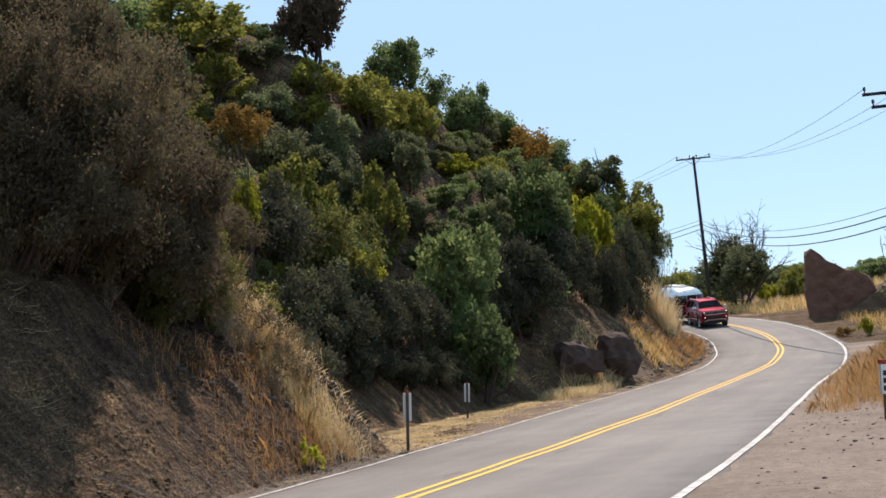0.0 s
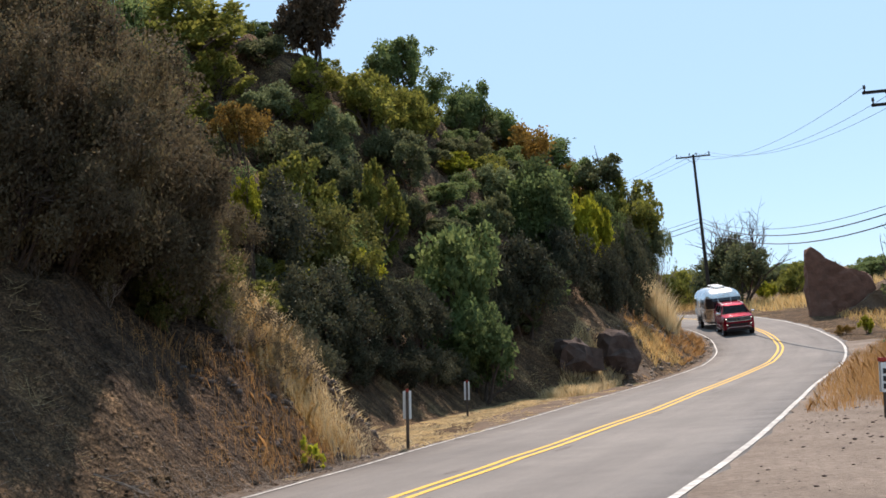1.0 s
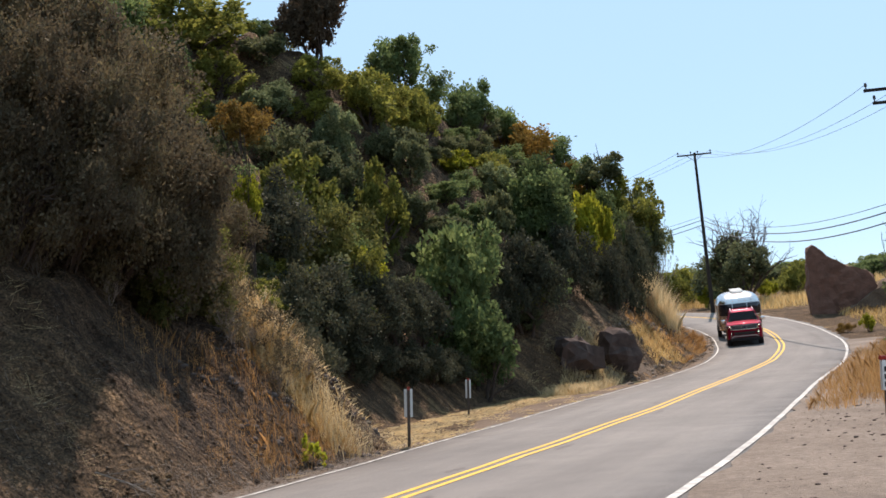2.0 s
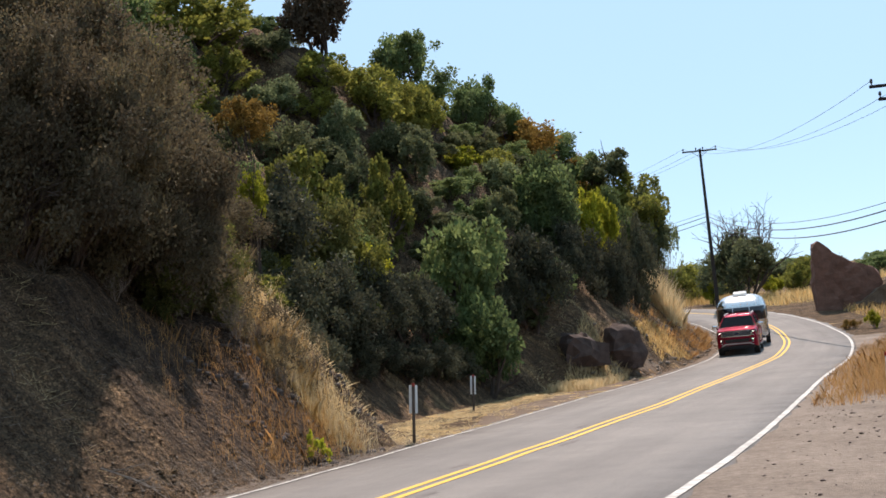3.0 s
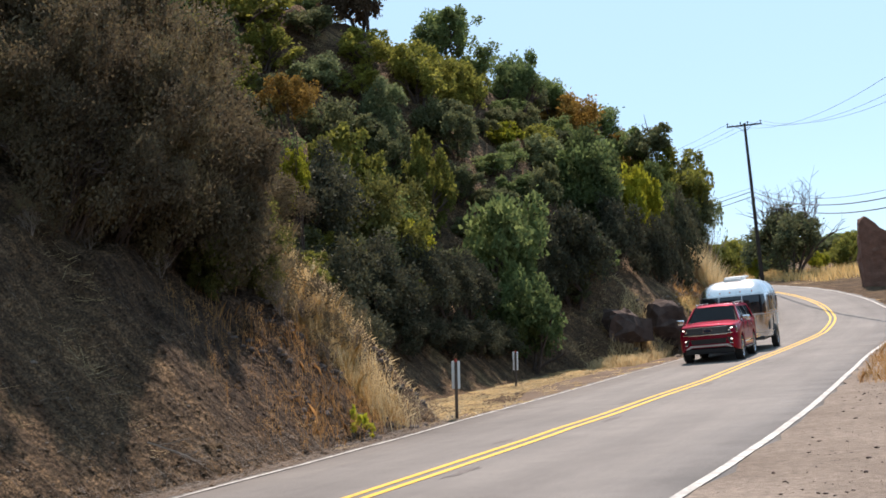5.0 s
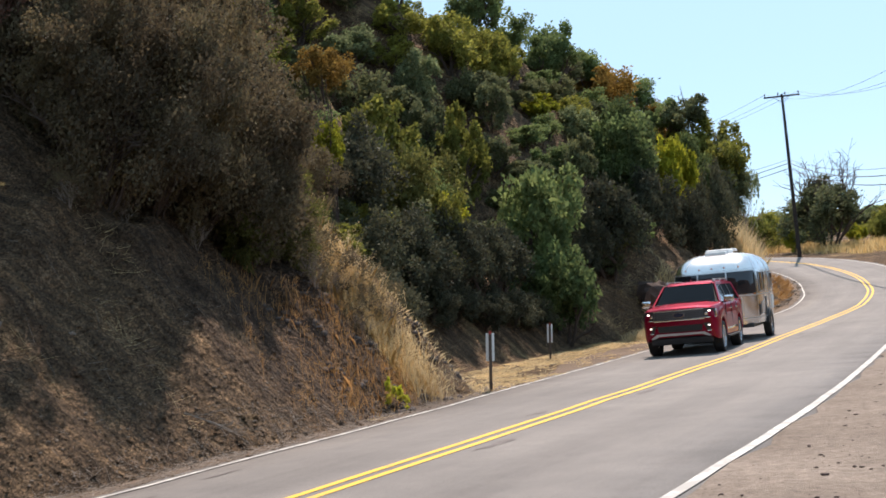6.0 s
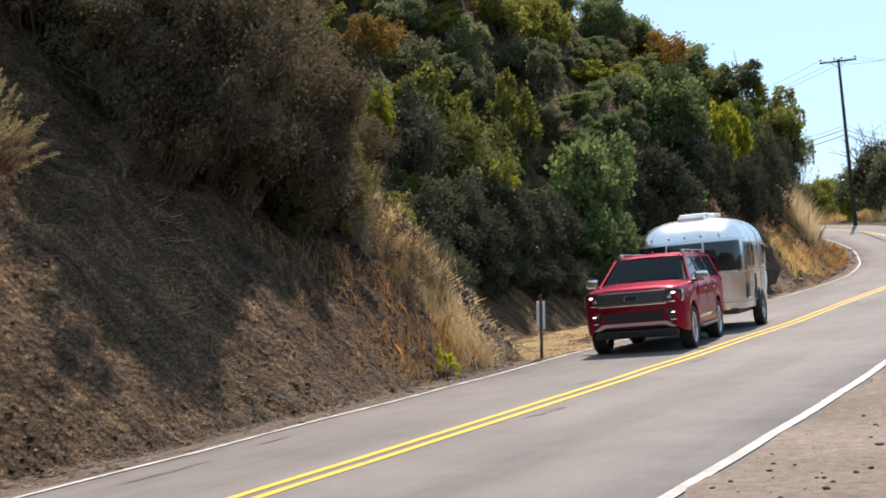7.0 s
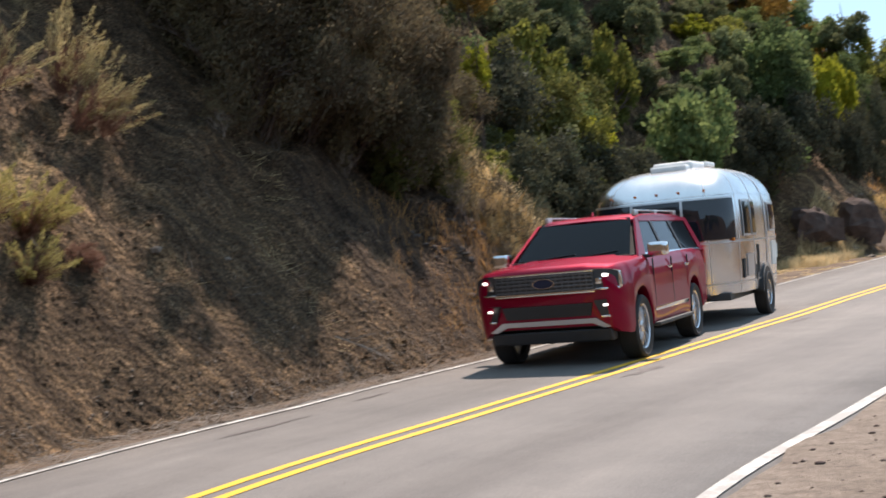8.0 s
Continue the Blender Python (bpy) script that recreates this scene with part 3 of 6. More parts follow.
def grow_hill():
    rnd = random.Random(7)
    for kind, rows in HILL.items():
        for x, y, rx, rz in rows:
            plant(kind, x, y, rx, rz, rnd)
    # taller ones that stand out of the rest
    for kind, x, y, rx, rz, stem in (("yellow", -5.3, 33.4, 0.55, 1.1, 2.4), ("olive", -3.0, 37.9, 1.0, 1.1, 1.5), ("rust", -6.4, 41.0, 1.0, 1.1, 2.0), ("oak", 6.8, 74.2, 2.1, 1.5, 0.3), ("oak", 8.6, 74.0, 1.7, 1.6, 1.2), ("dark", 10.1, 73.2, 1.7, 1.7, 3.2), ("olive", 11.4, 73.2, 2.1, 2.3, 2.3), ("dark", 12.2, 72.6, 1.5, 2.2, 1.6), ("olive", 10.4, 71.6, 1.9, 2.2, 1.4)):
        plant(kind, x, y, rx, rz, rnd, 0, stem)
    # brush that leans out over the bank
    for x, y, rx, rz, lean in ((-5.8, 20.5, 1.4, 2.1, 15), (-5.6, 21.9, 1.3, 2.0, 14), (-6.2, 19.3, 1.45, 2.3, 18), (-6.5, 18.0, 1.35, 2.05, 23), (-6.6, 18.9, 1.4, 1.9, 18), (-5.9, 21.4, 1.8, 2.4, 16), (-7.0, 18.6, 1.4, 1.8, 20),
                               (-7.4, 20.0, 1.8, 2.5, 14)):
        plant("brush", x, y, rx, rz, rnd, lean)
    for x, y, rx, rz in ((-4.5, 22.6, 0.7, 0.9), (-5.0, 21.2, 0.6, 0.7), (-4.9, 24.0, 0.9, 1.2), (-5.6, 24.8, 1.0, 1.3)):
        plant("olive_thicket", x, y, rx, rz, rnd)
    # the growth between them
    taken = [(x, y, rx) for rows in HILL.values() for x, y, rx, rz in rows]
    count = 0
    while count < 185:
        i = rnd.randrange(len(MID))
        if not 29 < MID[i, 1] < 92:
            continue
        e = HALF + rnd.uniform(3.2 if MID[i, 1] < 48 else 5.0, 17 if MID[i, 1] < 50 else 11.5) + 3.4 * (MID[i, 1] < 45)
        x, y = MID[i, :2] + LEFT[i] * e
        if any((x - a) ** 2 + (y - b) ** 2 < (0.6 * c + 0.4) ** 2 for a, b, c in taken):
            continue
        r = rnd.uniform(0.8, 1.4)
        taken.append((x, y, r))
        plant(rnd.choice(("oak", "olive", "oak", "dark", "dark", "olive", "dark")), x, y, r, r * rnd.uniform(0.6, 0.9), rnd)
        count += 1
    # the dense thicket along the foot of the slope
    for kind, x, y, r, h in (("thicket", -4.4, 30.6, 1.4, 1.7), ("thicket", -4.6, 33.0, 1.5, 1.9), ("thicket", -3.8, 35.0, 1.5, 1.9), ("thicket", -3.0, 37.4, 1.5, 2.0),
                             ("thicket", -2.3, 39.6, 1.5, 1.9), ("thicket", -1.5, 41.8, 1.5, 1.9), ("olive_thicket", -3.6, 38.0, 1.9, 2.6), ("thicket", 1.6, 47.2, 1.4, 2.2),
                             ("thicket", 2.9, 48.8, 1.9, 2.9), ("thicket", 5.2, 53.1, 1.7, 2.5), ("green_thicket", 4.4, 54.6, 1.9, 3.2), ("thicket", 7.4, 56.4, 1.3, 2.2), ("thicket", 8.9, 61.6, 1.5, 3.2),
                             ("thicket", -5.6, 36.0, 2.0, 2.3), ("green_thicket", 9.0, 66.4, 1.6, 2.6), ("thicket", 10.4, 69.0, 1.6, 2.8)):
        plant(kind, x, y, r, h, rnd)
    # low growth beneath it, of the same leaf with shade in its colour
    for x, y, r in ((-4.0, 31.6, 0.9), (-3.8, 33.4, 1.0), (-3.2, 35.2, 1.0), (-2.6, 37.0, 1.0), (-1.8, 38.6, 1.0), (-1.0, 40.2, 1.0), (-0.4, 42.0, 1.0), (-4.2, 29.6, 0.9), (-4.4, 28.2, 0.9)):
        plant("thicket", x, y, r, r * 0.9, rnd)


grow_hill()
# ---- car and trailer ----
def box(bm, x0, x1, y0, y1, z0, z1, bevel=0.01, segments=2, m=None):
    made = bmesh.ops.create_cube(bm, size=1.0)["verts"]
    for v in made:
        v.co = Vector(((x0 + x1) / 2 + v.co.x * (x1 - x0), (y0 + y1) / 2 + v.co.y * (y1 - y0), (z0 + z1) / 2 + v.co.z * (z1 - z0)))
    edges = list({e for v in made for e in v.link_edges})
    if bevel:
        got = bmesh.ops.bevel(bm, geom=edges, offset=bevel, segments=segments, profile=0.7, affect="EDGES")
        made = list({v for f in got["faces"] for v in f.verts} | {v for v in made if v.is_valid})
    if m is not None:
        bmesh.ops.transform(bm, matrix=m, verts=[v for v in made if v.is_valid])
    return made


def disc_ring(bm, profile, sides, y_sign=1):
    """Turn a profile of (radius, y) about the y axis."""
    rings = []
    for r, y in profile:
        rings.append([bm.verts.new((r * math.cos(6.28319 * k / sides), y * y_sign, r * math.sin(6.28319 * k / sides))) for k in range(sides)])
    for a, b in zip(rings, rings[1:]):
        for k in range(sides):
            bm.faces.new((a[k], a[(k + 1) % sides], b[(k + 1) % sides], b[k]))
    return rings


def prism(bm, outline, lo, hi, axis):
    """A plate: outline of 2D points, from lo to hi along the axis."""
    def at(p, h):
        return {"x": (h, p[0], p[1]), "y": (p[0], h, p[1]), "z": (p[0], p[1], h)}[axis]
    a = [bm.verts.new(at(p, lo)) for p in outline]
    b = [bm.verts.new(at(p, hi)) for p in outline]
    bm.faces.new(a[::-1])
    bm.faces.new(b)
    for k in range(len(a)):
        bm.faces.new((a[k], a[(k + 1) % len(a)], b[(k + 1) % len(a)], b[k]))
    bmesh.ops.recalc_face_normals(bm, faces=bm.faces)


def panel(bm, corners, thick=0.012):
    """A thin pane through its corners, given in order, with depth along its normal."""
    c = [Vector(p) for p in corners]
    n = (c[1] - c[0]).cross(c[-1] - c[0]).normalized() * thick
    a, b = [bm.verts.new(p) for p in c], [bm.verts.new(p + n) for p in c]
    bm.faces.new(a[::-1])
    bm.faces.new(b)
    for k in range(len(a)):
        bm.faces.new((a[k], a[(k + 1) % len(a)], b[(k + 1) % len(a)], b[k]))
    bmesh.ops.recalc_face_normals(bm, faces=bm.faces)


def glowing(name, colour, power):
    m, n, l, b = material(name, 0.2)
    b.inputs["Base Color"].default_value = (*colour, 1)
    b.inputs["Emission Color"].default_value = (*colour, 1)
    b.inputs["Emission Strength"].default_value = power
    return m


def make_car_paint():
    m, n, l, b = material("ruby_red_paint", 0.5, 0.5, 0.0)
    tex = n.new("ShaderNodeTexCoord").outputs["Object"]
    dust = noise_node(n, l, 2.5, 5, 0.65, tex)
    c = ramp(n, l, dust.outputs["Fac"], [(0.35, (0.20, 0.0005, 0.018)), (0.8, (0.225, 0.0015, 0.022))])
    l.new(c, b.inputs["Base Color"])
    b.inputs["Coat Weight"].default_value, b.inputs["Coat Roughness"].default_value = 0.45, 0.03
    return m


def make_glass(name, tint, rough=0.02):
    m, n, l, b = material(name, rough)
    b.inputs["Base Color"].default_value = (*tint, 1)
    b.inputs["Transmission Weight"].default_value = 0.9
    b.inputs["IOR"].default_value = 1.2
    return m


def make_aluminium():
    m, n, l, b = material("polished_aluminium", 0.2, 1.0)
    tex = n.new("ShaderNodeTexCoord").outputs["Object"]
    big, fine = noise_node(n, l, 1.4, 4, 0.6, tex), noise_node(n, l, 5, 4, 0.6, tex)
    l.new(ramp(n, l, big.outputs["Fac"], [(0.3, (0.62, 0.62, 0.63)), (0.7, (0.76, 0.755, 0.75))]), b.inputs["Base Color"])
    rr = n.new("ShaderNodeMapRange")
    l.new(fine.outputs["Fac"], rr.inputs["Value"])
    rr.inputs["To Min"].default_value, rr.inputs["To Max"].default_value = 0.20, 0.27
    l.new(rr.outputs[0], b.inputs["Roughness"])
    bumped(n, l, b, big.outputs["Fac"], 0.12, 0.015)
    return m


RED, CHROME = make_car_paint(), plain("chrome", (0.72, 0.72, 0.74), 0.12, 1.0, 0.05)
BLACK = plain("black_plastic", (0.018, 0.018, 0.02), 0.5, 0, 0.3, 8)
GRILLE = plain("grey_grille_metal", (0.13, 0.135, 0.15), 0.35, 0.8, 0.1)
RUBBER = plain("tyre_rubber", (0.022, 0.021, 0.021), 0.85, 0, 0.35, 9)
TINTED = make_glass("tinted_glass", (0.02, 0.024, 0.032))
SILVER = plain("satin_silver", (0.55, 0.55, 0.56), 0.35, 0.8, 0.06)
RIM = plain("machined_rim", (0.6, 0.6, 0.62), 0.25, 1.0, 0.08)
LAMP_ON = glowing("lit_lamp", (1.0, 0.97, 0.85), 2.0)
AMBER = plain("amber_lens", (0.6, 0.17, 0.02), 0.25)
BADGE = plain("dark_blue_badge", (0.012, 0.018, 0.045), 0.25, 0.2, 0.05)
UPHOLSTERY = plain("dark_upholstery", (0.008, 0.008, 0.008), 0.85, 0, 0.2)
ALUMINIUM = make_aluminium()
WHITE_PLASTIC = plain("white_plastic", (0.72, 0.72, 0.70), 0.45, 0, 0.08)
DARK_GREY = plain("dark_grey_frame", (0.05, 0.05, 0.05), 0.7, 0.2, 0.25)


def wheel(parent, name, x, y, z, radius, width, rim_r, spokes):
    s = 1 if y > 0 else -1
    hub = new(name)
    hub.parent = parent
    hub.location = (x, y, z)
    bm = bmesh.new()
    w = width / 2
    disc_ring(bm, [(rim_r, w * 0.8), (radius * 0.93, w), (radius, w * 0.8), (radius, -w * 0.8), (radius * 0.93, -w), (rim_r, -w * 0.8), (rim_r, w * 0.8)], 40, s)
    for k in range(40):
        a = 6.28319 * k / 40
        box(bm, radius - 0.006, radius + 0.004, -w * 0.7, w * 0.7, -0.012, 0.012, 0, m=Matrix.Rotation(a, 4, "Y"))
    part("tyre", bm, RUBBER, hub)
    bm = bmesh.new()
    disc_ring(bm, [(rim_r, w * 0.82), (rim_r * 0.93, w * 0.74), (rim_r * 0.9, -w * 0.5), (0.05, -w * 0.5)], 40, s)
    for k in range(spokes):
        m = Matrix.Rotation(6.28319 * k / spokes, 4, "Y")
        box(bm, 0.05, rim_r * 0.95, s * w * 0.45 - 0.02, s * w * 0.45 + 0.02, -0.016, 0.016, 0.005, 1, m)
    disc_ring(bm, [(0.075, w * 0.3), (0.075, w * 0.62), (0.06, w * 0.68), (0.001, w * 0.7)], 20, s)
    part("rim", bm, RIM, hub, "bright many-spoked metal rim")
    return hub


def table(rows, x):
    """Straight interpolation in a short table of (x, value)."""
    xs = sorted(rows)
    return float(np.interp(x, [a for a, b in xs], [b for a, b in xs]))


AXLE = -3.11


def car_section(x):
    """Half of the car body's outline at x: list of (y, z), from the sill up over the top to the middle."""
    w = table([(0.985, 0.80), (0.96, 0.87), (0.9, 0.93), (0.78, 0.975), (0.55, 0.995), (0, 1.005), (-1, 1.0), (-3.2, 1.005), (-3.9, 0.985), (-4.22, 0.95), (-4.36, 0.88)], x)
    top = table([(0.985, 1.10), (0.96, 1.14), (0.9, 1.17), (0.78, 1.185), (0.2, 1.228), (-0.35, 1.265), (-4.1, 1.30), (-4.3, 1.28), (-4.36, 1.22)], x)
    sill = table([(0.985, 0.42), (0.9, 0.34), (0.6, 0.31), (-0.6, 0.33), (-2.4, 0.33), (-3.7, 0.36), (-4.36, 0.46)], x)
    for c in (0.0, AXLE):
        if abs(x - c) < 0.47:
            sill = max(sill, 0.40 + math.sqrt(0.47 ** 2 - (x - c) ** 2))
    flare = 0.018 * max(0, 1 - min(abs(x), abs(x - AXLE)) / 0.62)
    h = top - sill
    rise = 0.035 if x > -0.35 else 0.0
    return [(w - 0.16, sill + 0.02), (w - 0.02 + flare, sill), (w + flare, sill + 0.10 * h), (w + flare * 0.6, sill + 0.42 * h), (w - 0.004, sill + 0.66 * h),
            (w - 0.022, sill + 0.80 * h), (w - 0.05, sill + 0.93 * h), (w - 0.085, top - 0.012), (w - 0.14, top + rise * 0.2), (w * 0.62, top + rise * 0.75),
            (w * 0.58, top + rise * 1.1), (0.0, top + rise * 1.2)]


def build_car():
    base = new("suv")
    tagged(base, "ruby red full-size SUV with chrome trim and lit headlights", "car")
    # shell
    xs = [0.985, 0.96, 0.9, 0.78, 0.62] + [0.47 * math.cos(math.pi * k / 12) for k in range(13)] + [-0.62, -1.0, -1.6, -2.2, -2.55]
    xs += [AXLE + 0.47 * math.cos(math.pi * k / 12) for k in range(13)] + [-3.75, -4.0, -4.22, -4.33, -4.36]
    bm = bmesh.new()
    rows = []
    for x in xs:
        half = car_section(x)
        full = [(y, z) for y, z in half] + [(-y, z) for y, z in half[-2::-1]]
        rows.append([bm.verts.new((x, y, z)) for y, z in full])
    for a, b in zip(rows, rows[1:]):
        for k in range(len(a) - 1):
            bm.faces.new((a[k], a[k + 1], b[k + 1], b[k]))
    bm.faces.new(rows[0])
    bm.faces.new(rows[-1][::-1])
    bmesh.ops.recalc_face_normals(bm, faces=bm.faces)
    body = part("body", bm, RED, base)
    # dark floor and arches inside
    bm = bmesh.new()
    box(bm, -4.2, 0.85, -0.72, 0.72, 0.28, 1.15, 0.03)
    part("underbody", bm, BLACK, base, "black underbody")
    # cabin: dark inside, red roof, pillars, panes
    lo_f, hi_f, hi_b, lo_b = (-0.28, 0.86, 1.25), (-1.06, 0.665, 1.80), (-4.02, 0.67, 1.80), (-4.30, 0.87, 1.28)
    bm = bmesh.new()
    for s in (1,):
        ring_lo = [(lo_f[0] - 0.04, y, lo_f[2] - 0.03) for y in (-0.86, 0.86)] + [(lo_b[0] + 0.05, y, lo_b[2] - 0.03) for y in (0.86, -0.86)]
        ring_hi = [(hi_f[0] - 0.04, y, 1.775) for y in (-0.62, 0.62)] + [(hi_b[0] + 0.04, y, 1.775) for y in (0.62, -0.62)]
        a, b = [bm.verts.new(p) for p in ring_lo], [bm.verts.new(p) for p in ring_hi]
        bm.faces.new(a[::-1]), bm.faces.new(b)
        for k in range(4):
            bm.faces.new((a[k], a[(k + 1) % 4], b[(k + 1) % 4], b[k]))
    bmesh.ops.recalc_face_normals(bm, faces=bm.faces)
    part("interior", bm, UPHOLSTERY, base, "dark cabin interior", False)
    bm = bmesh.new()
    grid = []
    for x, h, w in ((-0.98, 1.786, 0.66), (-1.06, 1.815, 0.685), (-1.4, 1.855, 0.70), (-2.4, 1.87, 0.71), (-3.6, 1.85, 0.705), (-4.0, 1.82, 0.69), (-4.14, 1.79, 0.66)):
        grid.append([bm.verts.new((x, y * w, h - drop)) for y, drop in ((-1.0, 0.075), (-0.985, 0.035), (-0.9, 0.012), (-0.5, 0.0), (0, -0.006), (0.5, 0.0), (0.9, 0.012), (0.985, 0.035), (1.0, 0.075))])
    for a, b in zip(grid, grid[1:]):
        for k in range(8):
            bm.faces.new((a[k], b[k], b[k + 1], a[k + 1]))
    bmesh.ops.recalc_face_normals(bm, faces=bm.faces)
    bmesh.ops.solidify(bm, geom=bm.faces[:], thickness=0.03)
    part("roof", bm, RED, base)

    def side(x, u, s, out=0.0):
        """A point of the cabin's side: x at the belt line, u from belt to roof."""
        z = 1.262 + u * (1.80 - 1.262)
        return (x, s * (0.905 - u * (0.905 - 0.695) + out), z)

    for s in (1, -1):
        # side panes: front door, rear door, quarter
        for name, x0, x1, t0, t1 in (("front_window", -0.62, -1.66, -1.16, -1.68), ("rear_window", -1.76, -2.82, -1.78, -2.76), ("quarter_window", -2.92, -4.02, -2.86, -3.86)):
            bm = bmesh.new()
            q = [side(x0, 0.05, s), side(x1, 0.05, s), side(t1, 0.88, s), side(t0, 0.88, s)]
            panel(bm, q if s < 0 else q[::-1], 0.008)
            part(name, bm, TINTED, base, "dark tinted side glass", False)
        for name, x0, x1, t0, t1 in (("front_pillar", -0.24, -0.60, -1.00, -1.15), ("middle_pillar", -1.66, -1.76, -1.68, -1.78), ("rear_pillar", -2.82, -2.92, -2.76, -2.86), ("tail_pillar", -4.02, -4.30, -3.86, -4.10)):
            bm = bmesh.new()
            q = [side(x0, -0.03, s, 0.012), side(x1, -0.03, s, 0.012), side(t1, 0.97, s, 0.012), side(t0, 0.97, s, 0.012)]
            panel(bm, q if s < 0 else q[::-1], 0.03)
            part(name, bm, RED if "front" in name or "tail" in name else BLACK, base, "" if "front" in name or "tail" in name else "black window pillar", False)
        for name, u0, u1, mat in (("belt_trim", 0.0, 0.05, CHROME), ("roof_edge", 0.88, 0.98, RED)):
            bm = bmesh.new()
            q = [side(-0.62 if u0 < 0.5 else -1.12, u0, s, 0.016), side(-4.04, u0, s, 0.016), side(-4.04, u1, s, 0.016), side(-0.62 if u0 < 0.5 else -1.12, u1, s, 0.016)]
            panel(bm, q if s < 0 else q[::-1], 0.016)
            part(name, bm, mat, base, "thin chrome strip" if mat is CHROME else "", False)
        # roof rail on feet
        bm = bmesh.new()
        box(bm, -3.7, -1.25, s * 0.64 - 0.02, s * 0.64 + 0.02, 1.875, 1.90, 0.012)
        for x in (-1.3, -2.4, -3.6):
            box(bm, x - 0.09, x + 0.09, s * 0.64 - 0.025, s * 0.64 + 0.025, 1.82, 1.89, 0.012)
        part("roof_rail", bm, SILVER, base, "silver roof rail")
        # door mirror
        bm = bmesh.new()
        box(bm, -0.62, -0.42, s * 1.12 - 0.13, s * 1.12 + 0.13, 1.235, 1.42, 0.065, 4)
        mirror = part("door_mirror", bm, CHROME, base, "chrome-capped door mirror")
        bm = bmesh.new()
        box(bm, -0.58, -0.46, min(s * 0.88, s * 1.05), max(s * 0.88, s * 1.05), 1.22, 1.27, 0.015)
        part("arm", bm, BLACK, mirror)
        bm = bmesh.new()
        box(bm, -0.632, -0.618, s * 1.12 - 0.11, s * 1.12 + 0.11, 1.255, 1.40, 0.003)
        part("mirror_glass", bm, CHROME, mirror)
        # doors: recessed seams and handles
        for x in (-0.66, -1.71, -2.72):
            bm = bmesh.new()
            box(bm, x - 0.006, x + 0.006, s * 1.0 - 0.016, s * 1.0 + 0.004, 0.42, 1.2, 0)
            part("door_seam", bm, BLACK, base, "dark gap between doors", False)
        for x in (-1.52, -2.58):
            bm = bmesh.new()
            box(bm, x - 0.11, x + 0.11, s * 1.01 - 0.018, s * 1.01 + 0.018, 1.045, 1.08, 0.012)
            part("door_handle", bm, CHROME, base, "chrome door handle")
        bm = bmesh.new()
        box(bm, -2.55, -0.56, s * 1.004 - 0.012, s * 1.004 + 0.012, 0.50, 0.555, 0.008)
        part("side_moulding", bm, CHROME, base, "chrome side moulding")
        bm = bmesh.new()
        box(bm, -2.58, -0.52, s * 0.98 - 0.11, s * 0.98 + 0.09, 0.30, 0.35, 0.02)
        part("running_board", bm, DARK_GREY, base, "dark running board")
        # headlamp with housing, lit lamp and bright trim, swept round the corner
        def swept(bm):
            for v in bm.verts:
                v.co.x -= 1.3 * max(0.0, abs(v.co.y) - 0.74) ** 1.4

        bm = bmesh.new()
        prism(bm, [(s * y, z) for y, z in ((0.655, 1.145), (0.78, 1.14), (0.88, 1.125), (0.955, 1.10), (0.97, 0.93), (0.88, 0.895), (0.78, 0.885), (0.665, 0.885))][::s], 0.93, 1.004, "x")
        swept(bm)
        head = part("headlamp", bm, BLACK, base, "black headlamp housing")
        bm = bmesh.new()
        box(bm, 0.985, 1.014, s * 0.80 - 0.034, s * 0.80 + 0.034, 1.045, 1.08, 0.012)
        swept(bm)
        part("lit_lamp", bm, LAMP_ON, head, "white lit headlight")
        bm = bmesh.new()
        box(bm, 0.985, 1.012, s * 0.72 - 0.04, s * 0.72 + 0.04, 0.96, 1.03, 0.012)
        swept(bm)
        part("lens", bm, CHROME, head)
        bm = bmesh.new()
        for y0, y1 in ((0.66, 0.74), (0.74, 0.82), (0.82, 0.89), (0.89, 0.95)):
            box(bm, 0.985, 1.016, min(s * y0, s * y1), max(s * y0, s * y1), 0.885, 0.908, 0.003, 1)
        swept(bm)
        part("lamp_trim", bm, CHROME, head)
        bm = bmesh.new()
        box(bm, 0.985, 1.016, s * 0.955 - 0.012, s * 0.955 + 0.012, 0.90, 1.10, 0.005)
        swept(bm)
        part("lamp_side_trim", bm, CHROME, head)
        # fog lamp in a chrome bracket
        bm = bmesh.new()
        prism(bm, [(s * y, z) for y, z in ((0.62, 0.755), (0.76, 0.76), (0.92, 0.765), (0.90, 0.56), (0.78, 0.555), (0.70, 0.555))][::s], 0.93, 0.998, "x")
        swept(bm)
        fog = part("fog_lamp", bm, BLACK, base, "black fog lamp recess")
        bm = bmesh.new()
        box(bm, 0.985, 1.008, s * 0.775 - 0.036, s * 0.775 + 0.036, 0.68, 0.705, 0.008)
        swept(bm)
        part("lit_lamp", bm, LAMP_ON, fog, "small lit fog lamp")
        bm = bmesh.new()
        box(bm, 0.98, 1.014, s * 0.905 - 0.012, s * 0.905 + 0.012, 0.56, 0.775, 0.005)
        for y0, y1 in ((0.70, 0.78), (0.78, 0.85), (0.85, 0.91)):
            box(bm, 0.98, 1.014, min(s * y0, s * y1), max(s * y0, s * y1), 0.54, 0.562, 0.003, 1)
        swept(bm)
        part("bracket", bm, CHROME, fog, "chrome bracket")
    # windscreen with its black edge and wipers
    bm = bmesh.new()
    panel(bm, [(-0.27, -0.80, 1.285), (-0.27, 0.80, 1.285), (-1.03, 0.645, 1.79), (-1.03, -0.645, 1.79)], 0.01)
    screen = part("windscreen", bm, TINTED, base, "dark sloping windscreen", False)
    bm = bmesh.new()
    box(bm, -0.40, -0.20, -0.86, 0.86, 1.245, 1.285, 0.012)
